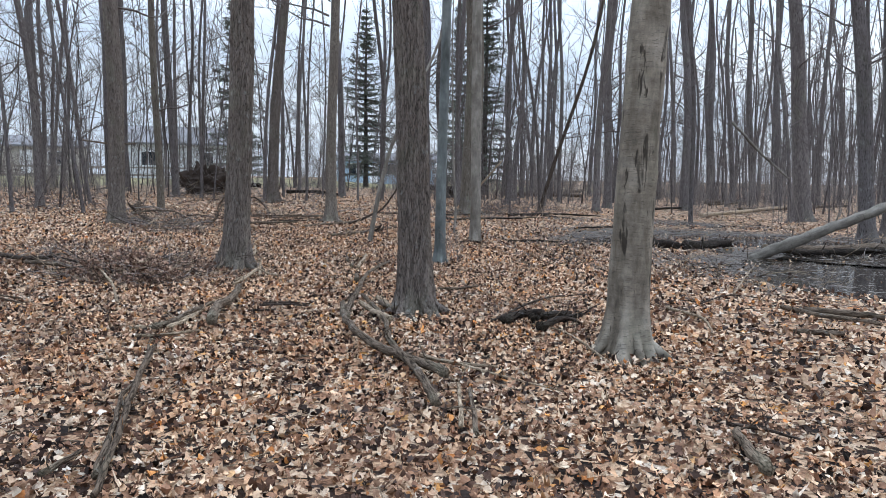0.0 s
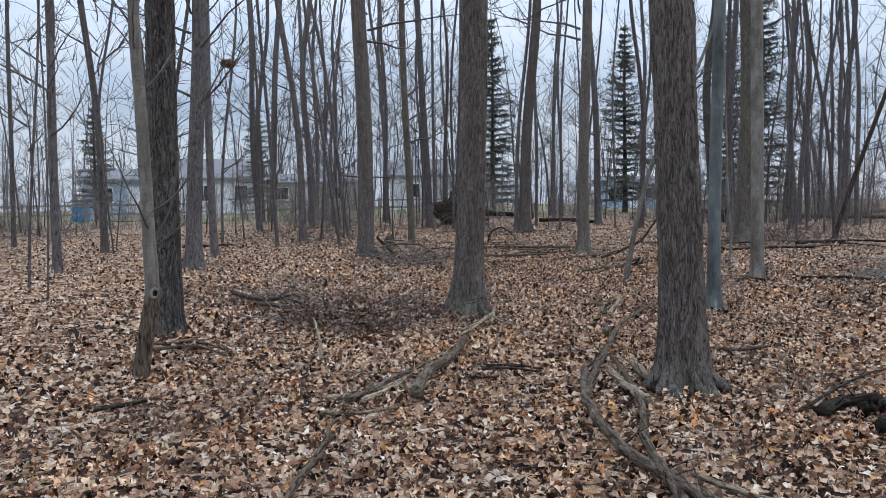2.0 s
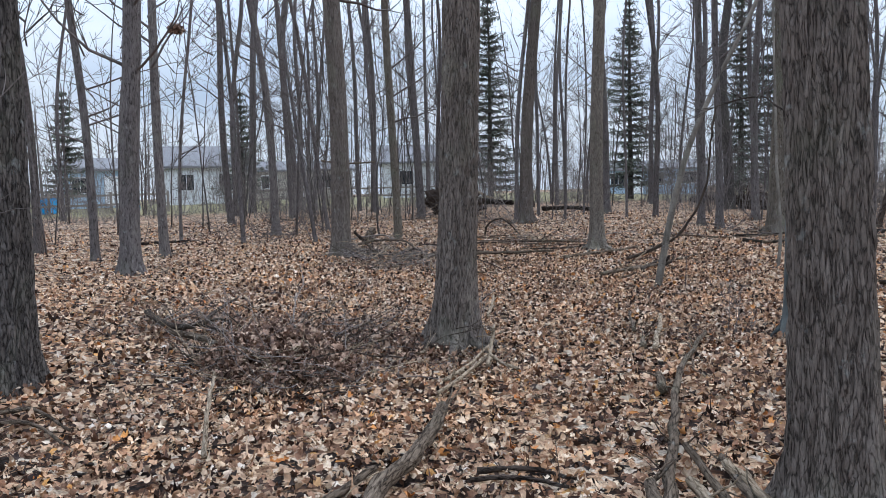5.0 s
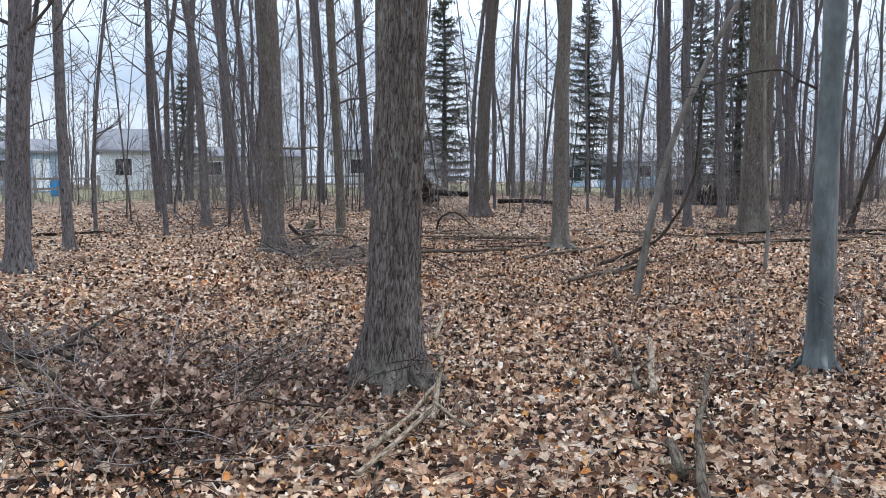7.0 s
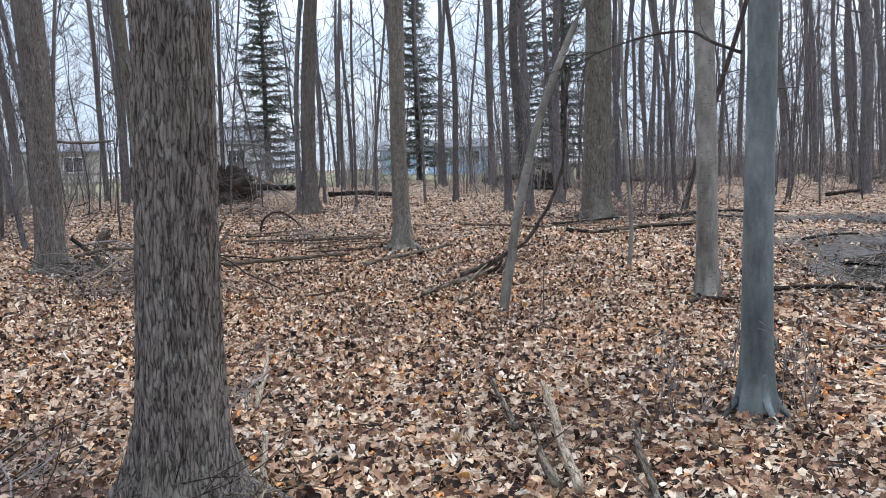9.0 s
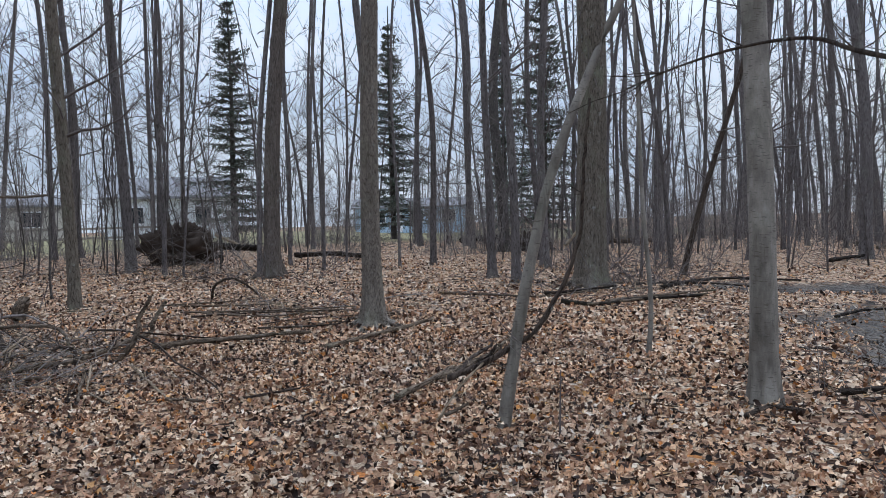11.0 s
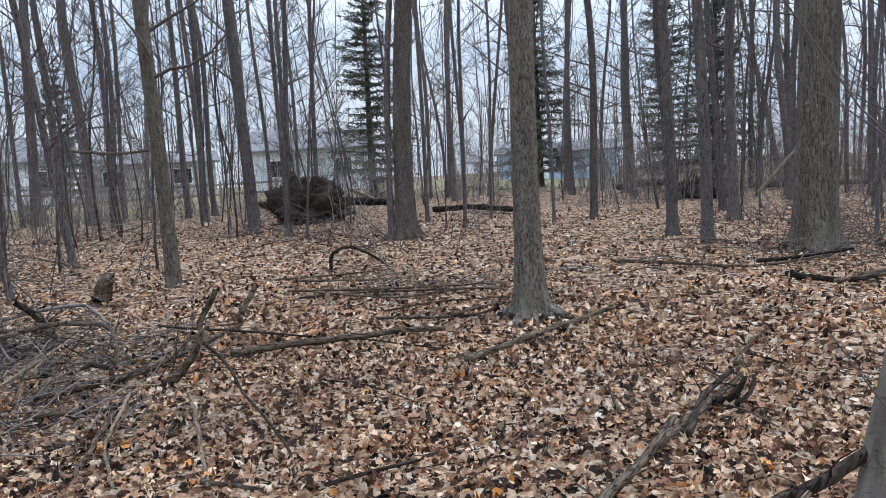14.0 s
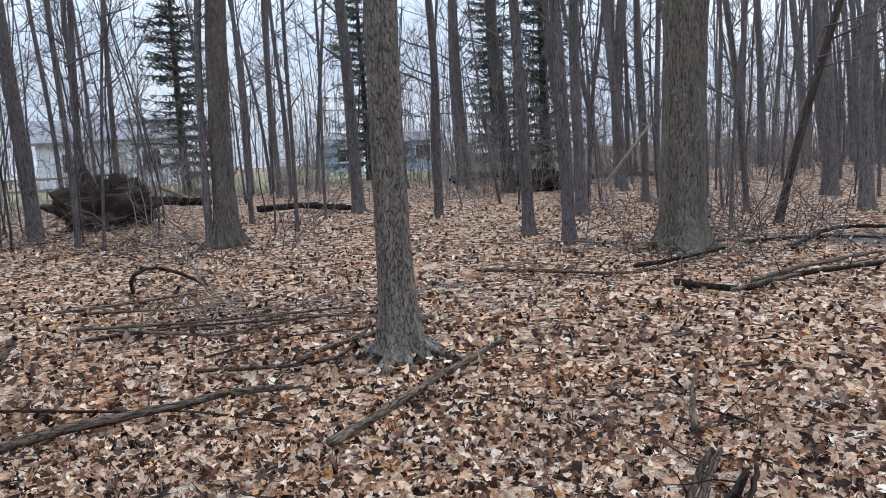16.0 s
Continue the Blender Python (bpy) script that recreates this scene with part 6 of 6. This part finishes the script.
def sapling_stand():
    """The close stand of thin stems beside the upturned roots and along the wood's edge."""
    rng = random.Random(71)
    kinds, spots = [crooked_sapling(700 + i) for i in range(6)], []
    while len(spots) < 40:
        if len(spots) < 30:
            x, y = rng.gauss(-21.6, 1.7), rng.gauss(24.3, 2.6)
        else:
            y = rng.uniform(8, 42)
            x = (0.45 * y - rng.uniform(26, 36)) / 0.80
        if any(math.hypot(x - a, y - b) < 0.35 for a, b in spots + GROWN) or math.hypot(x + 21.0, y - 25.6) < 0.9:
            continue
        m = place(x, y, rng.gauss(-0.02, 0.06), rng.gauss(-0.01, 0.06), rng.uniform(0, 6.28), rng.uniform(0.7, 1.3))
        if len(spots) < len(kinds):
            kinds[len(spots)].matrix_basis = m
        else:
            copy_thing(kinds[len(spots) % len(kinds)], m)
        spots.append((x, y))


sapling_stand()


def spruce(x, y, h, wide, seed):
    """A spruce: straight stem, tiers of drooping boughs with needled sprays."""
    rng = random.Random(seed)
    tree = thing("spruce", "dark green spruce tree standing beyond the bare wood", "tree", "spruces", Matrix.Translation((x, y, land(x, y))))
    part("trunk", trunk_mesh(0.011 * h + 0.03, h, seed, seg=10, step=1.0, flare=0.3, taper=0.9 / h, crook=0.2), M_DARK, tree)
    P, boughs, z = [], Tubes(), 0.9
    while z < h - 0.1:
        f = 1 - z / h
        for _ in range(rng.randint(7, 9)):
            t = rng.uniform(0, 6.28)
            L = wide * (0.10 + f ** 0.9) * rng.uniform(0.55, 1.15)
            d = Vector((math.cos(t), math.sin(t), 0.22 - 0.40 * f))
            line = wander((0, 0, z), d, L, 5, 0.10, rng, 0.03)
            boughs.tube(line, 0.02 + 0.015 * f, 0.005, 3)
            for _ in range(int(10 + 38 * L)):
                k = rng.uniform(0.15, 5)
                a = line[int(k)].lerp(line[min(5, int(k) + 1)], k % 1)
                w = 0.05 + 0.10 * L * (1.1 - 0.2 * k)
                P.append((a.x + rng.gauss(0, w), a.y + rng.gauss(0, w), a.z - abs(rng.gauss(0, 0.09)) + 0.03))
        z += rng.uniform(0.26, 0.42)
    tagged(part("bough_framework", boughs.mesh("boughs"), M_DARK, tree), kind="stuff")
    part("needles", leaf_mesh(np.array(P), seed, 0.07, 0.165, 1.0, 0.4, True), M_NEEDLE, tree, "drooping dark green needled sprays")


spruce(-46.3, 33.8, 7.4, 2.2, 1)
spruce(-28.9, 38.0, 11.5, 2.4, 2)
spruce(-25.1, 47.0, 12.0, 3.0, 3)
spruce(-15.5, 44.0, 13.0, 2.6, 4)
spruce(-19.5, 50.0, 13.0, 2.4, 5)
spruce(-45.5, 22.0, 6.5, 1.8, 6)


def squirrel_nest(x, y, z, stem):
    """A ball of dead leaves and twigs wedged on a side branch."""
    nest = thing("squirrel_nest", "dark ball of dead leaves wedged on a branch", "nest", "", Matrix.Translation((x, y, z)))
    rng = np.random.default_rng(6)
    P = rng.normal(0, 1, (420, 3))
    P = P / np.linalg.norm(P, axis=1)[:, None] * (rng.random((420, 1)) ** 0.4) * np.array([[0.17, 0.17, 0.10]])
    part("leaf_ball", leaf_mesh(P, 6, 0.03, 0.055, 1.5, 1.0), M_LEAF_DARK, nest)
    tb, r2 = Tubes(), random.Random(2)
    d = Vector(stem)
    tb.tube([d * k + Vector((0, 0, 0.05 * math.sin(k * 5))) for k in (1.0, 0.75, 0.5, 0.25, 0.0, -0.4, -0.8)], 0.028, 0.010, 6)
    for _ in range(8):
        tb.tube(wander((0, 0, -0.05), (r2.uniform(-1, 1), r2.uniform(-1, 1), r2.uniform(-0.2, 0.8)), 0.6, 4, 0.3, r2), 0.006, 0.003, 3)
    part("branch", tb.mesh("branch"), M_TWIG, nest, "thin supporting branch")


squirrel_nest(-17.40, 12.66, 5.21, (-0.35, -0.40, -0.75))


# ---- houses and yards beyond the wood ----
def siding_material(name, base):
    m, n, l, b = shader(name, 0.55)
    v = coords(n, l, (1, 1, 1))
    w = n.new("ShaderNodeTexWave")
    w.wave_type, w.bands_direction, w.wave_profile = "BANDS", "Z", "SAW"
    w.inputs["Scale"].default_value, w.inputs["Distortion"].default_value = 2.2, 0.0
    l.new(v, w.inputs["Vector"])
    dirt = noise_tex(n, l, v, 2.5, 6)
    l.new(ramp_of(n, l, dirt, [(0.3, tuple(c * 0.8 for c in base)), (0.7, base)]), b.inputs["Base Color"])
    bump(n, l, b, w.outputs["Fac"], 0.6, 0.02)
    return m


M_WHITE = siding_material("white_siding", (0.74, 0.76, 0.78))
M_BLUE = siding_material("pale_blue_siding", (0.42, 0.55, 0.68))
M_BEIGE = siding_material("beige_siding", (0.50, 0.46, 0.40))
M_SHINGLE = plain("grey_shingle_roof", (0.20, 0.20, 0.21), 0.3, 9, 0.9, 0.01)
M_TRIM = plain("white_trim", (0.78, 0.79, 0.80), 0.08, 4, 0.5)
M_TEAL = plain("bright_blue_plastic", (0.02, 0.26, 0.55), 0.15, 4, 0.4)
M_FENCE = plain("weathered_fence_wood", (0.24, 0.21, 0.18), 0.3, 8, 0.9)
m_glass, gn, gl, gb = shader("dark_window_glass", 0.05)
gb.inputs["Base Color"].default_value = (0.02, 0.025, 0.03, 1)
gb.inputs["Specular IOR Level"].default_value = 0.6


def box(x0, y0, z0, x1, y1, z1, bevel=0.0):
    bm = bmesh.new()
    bmesh.ops.create_cube(bm, size=1)
    for v in bm.verts:
        v.co = Vector(((x0 + x1) / 2 + v.co.x * (x1 - x0), (y0 + y1) / 2 + v.co.y * (y1 - y0), (z0 + z1) / 2 + v.co.z * (z1 - z0)))
    if bevel:
        bmesh.ops.bevel(bm, geom=bm.edges[:], offset=bevel, segments=2, affect="EDGES")
    me = bpy.data.meshes.new("box")
    bm.to_mesh(me)
    bm.free()
    return me


def house(x, y, turn, wide, deep, wall, rise, siding, label, windows, door=None):
    """A low gabled house; its long side with the windows faces -y before the turn."""
    h = thing("house", label, "house", "houses beyond the wood", pose(x, y, land(x, y), 0, 0, turn))
    part("wall", box(-wide / 2, -deep / 2, -0.3, wide / 2, deep / 2, wall), siding, h)
    e, g = 0.35, 0.16
    prof = [(-deep / 2 - e, wall - 0.05), (0, wall + rise), (deep / 2 + e, wall - 0.05), (deep / 2 + e, wall - 0.05 + g), (0, wall + rise + g), (-deep / 2 - e, wall - 0.05 + g)]
    vs = [(sx * (wide / 2 + e), yy, zz) for sx in (-1, 1) for yy, zz in prof]
    fs = [(0, 1, 7, 6), (1, 2, 8, 7), (2, 3, 9, 8), (3, 4, 10, 9), (4, 5, 11, 10), (5, 0, 6, 11), (0, 5, 4, 1), (1, 4, 3, 2), (6, 7, 10, 11), (7, 8, 9, 10)]
    part("roof", to_mesh("roof", vs, fs, False), M_SHINGLE, h, "grey shingle roof")
    for sx in (-1, 1):
        gv = [(sx * (wide / 2 - 0.01), -deep / 2, wall), (sx * (wide / 2 - 0.01), deep / 2, wall), (sx * (wide / 2 - 0.01), 0, wall + rise - 0.02),
              (sx * (wide / 2 - 0.16), -deep / 2, wall), (sx * (wide / 2 - 0.16), deep / 2, wall), (sx * (wide / 2 - 0.16), 0, wall + rise - 0.02)]
        part("gable", to_mesh("gable", gv, [(0, 1, 2), (3, 5, 4), (0, 2, 5, 3), (1, 4, 5, 2), (0, 3, 4, 1)], False), siding, h)
    for wx, wz, ww, wh in windows:
        fr = part("window", box(wx - ww / 2 - 0.08, -deep / 2 - 0.06, wz - 0.08, wx + ww / 2 + 0.08, -deep / 2 + 0.02, wz + wh + 0.08), M_TRIM, h, "white window frame")
        part("pane", box(wx - ww / 2, -deep / 2 - 0.075, wz, wx - 0.02, -deep / 2 - 0.05, wz + wh), m_glass, fr)
        part("pane", box(wx + 0.02, -deep / 2 - 0.075, wz, wx + ww / 2, -deep / 2 - 0.05, wz + wh), m_glass, fr)
    if door is not None:
        part("door", box(door - 0.45, -deep / 2 - 0.06, 0.1, door + 0.45, -deep / 2 + 0.02, 2.1), M_TRIM, h, "white door")
    return h


house(-54.0, 35.5, 62, 5.5, 5, 2.6, 1.5, M_WHITE, "small white house with a grey gabled roof", [(-1.3, 1.0, 1.0, 1.1), (1.4, 1.0, 0.9, 1.1)], 0.2)
house(-56.2, 28.6, 62, 4.5, 5, 2.5, 0.8, M_BLUE, "small pale blue house beside the white one", [(-0.9, 1.0, 1.0, 1.0)], 1.0)
house(-57.0, 15.0, 75, 10, 6, 2.4, 0.8, M_BLUE, "low pale blue house with a grey roof", [(-2.8, 1.0, 1.2, 1.1), (2.6, 1.0, 1.2, 1.1)], 0.2)
house(-44.0, 50.0, 45, 8.0, 6.5, 2.6, 1.4, M_WHITE, "white house with a gabled end behind the upturned roots", [(-2.2, 1.0, 1.0, 1.0), (2.0, 1.0, 1.0, 1.0)])
house(-57.0, 46.5, 55, 9, 6, 2.4, 0.8, M_BEIGE, "beige house with a grey roof behind the spruces", [(-2.4, 1.0, 1.2, 1.0), (2.2, 1.0, 1.2, 1.0)], 0.0)
house(-37.0, 74.0, 25, 10, 6, 2.3, 0.8, M_BLUE, "pale blue house far behind the wood", [(-3.0, 1.0, 1.3, 1.0), (0.5, 1.0, 1.2, 1.0), (3.4, 1.0, 1.2, 1.0)], -1.2)
house(-50.0, 1.0, 85, 11, 6, 2.7, 1.0, M_WHITE, "low white house at the edge of the yards", [(-3.0, 1.0, 1.2, 1.1), (1.0, 1.0, 1.4, 1.1)], 3.4)


def rail_fence(x0, y0, x1, y1):
    """A low fence of posts and two rails."""
    n = max(2, int(math.hypot(x1 - x0, y1 - y0) / 2.4))
    f = thing("fence", "low weathered post-and-rail fence along the yards", "fence", "", Matrix.Translation((x0, y0, land(x0, y0))))
    z0, post = land(x0, y0), box(-0.05, -0.05, -0.2, 0.05, 0.05, 1.05, 0.01)
    post.materials.append(M_FENCE)
    turn = math.atan2(y1 - y0, x1 - x0)
    step = math.hypot(x1 - x0, y1 - y0) / n
    rail = box(0, -0.07, -0.05, step, -0.045, 0.05, 0.006)
    rail.materials.append(M_FENCE)
    for i in range(n + 1):
        px, py = (x1 - x0) * i / n, (y1 - y0) * i / n
        pz = land(x0 + px, y0 + py) - z0
        ob = new("post", post)
        ob.parent, ob.matrix_basis = f, Matrix.Translation((px, py, pz)) @ Euler((0, 0, turn)).to_matrix().to_4x4()
        if i < n:
            for hz in (0.45, 0.9):
                ob = new("rail", rail)
                ob.parent, ob.matrix_basis = f, Matrix.Translation((px, py, pz + hz)) @ Euler((0, 0, turn)).to_matrix().to_4x4()


rail_fence(-41.5, 8.0, -38.5, 24.0)
rail_fence(-38.0, 27.0, -33.5, 40.0)


def bin_box(x, y, turn):
    """A lidded plastic bin on the grass."""
    b = thing("bin", "bright blue plastic bin standing on the grass", "bin", "", pose(x, y, land(x, y), 0, 0, turn))
    part("body", box(-0.35, -0.3, 0, 0.35, 0.3, 0.8, 0.05), M_TEAL, b)
    part("lid", box(-0.38, -0.33, 0.8, 0.38, 0.33, 0.88, 0.03), M_TEAL, b)


bin_box(-42.5, 19.8, 30)
bin_box(-42.3, 24.0, 10)
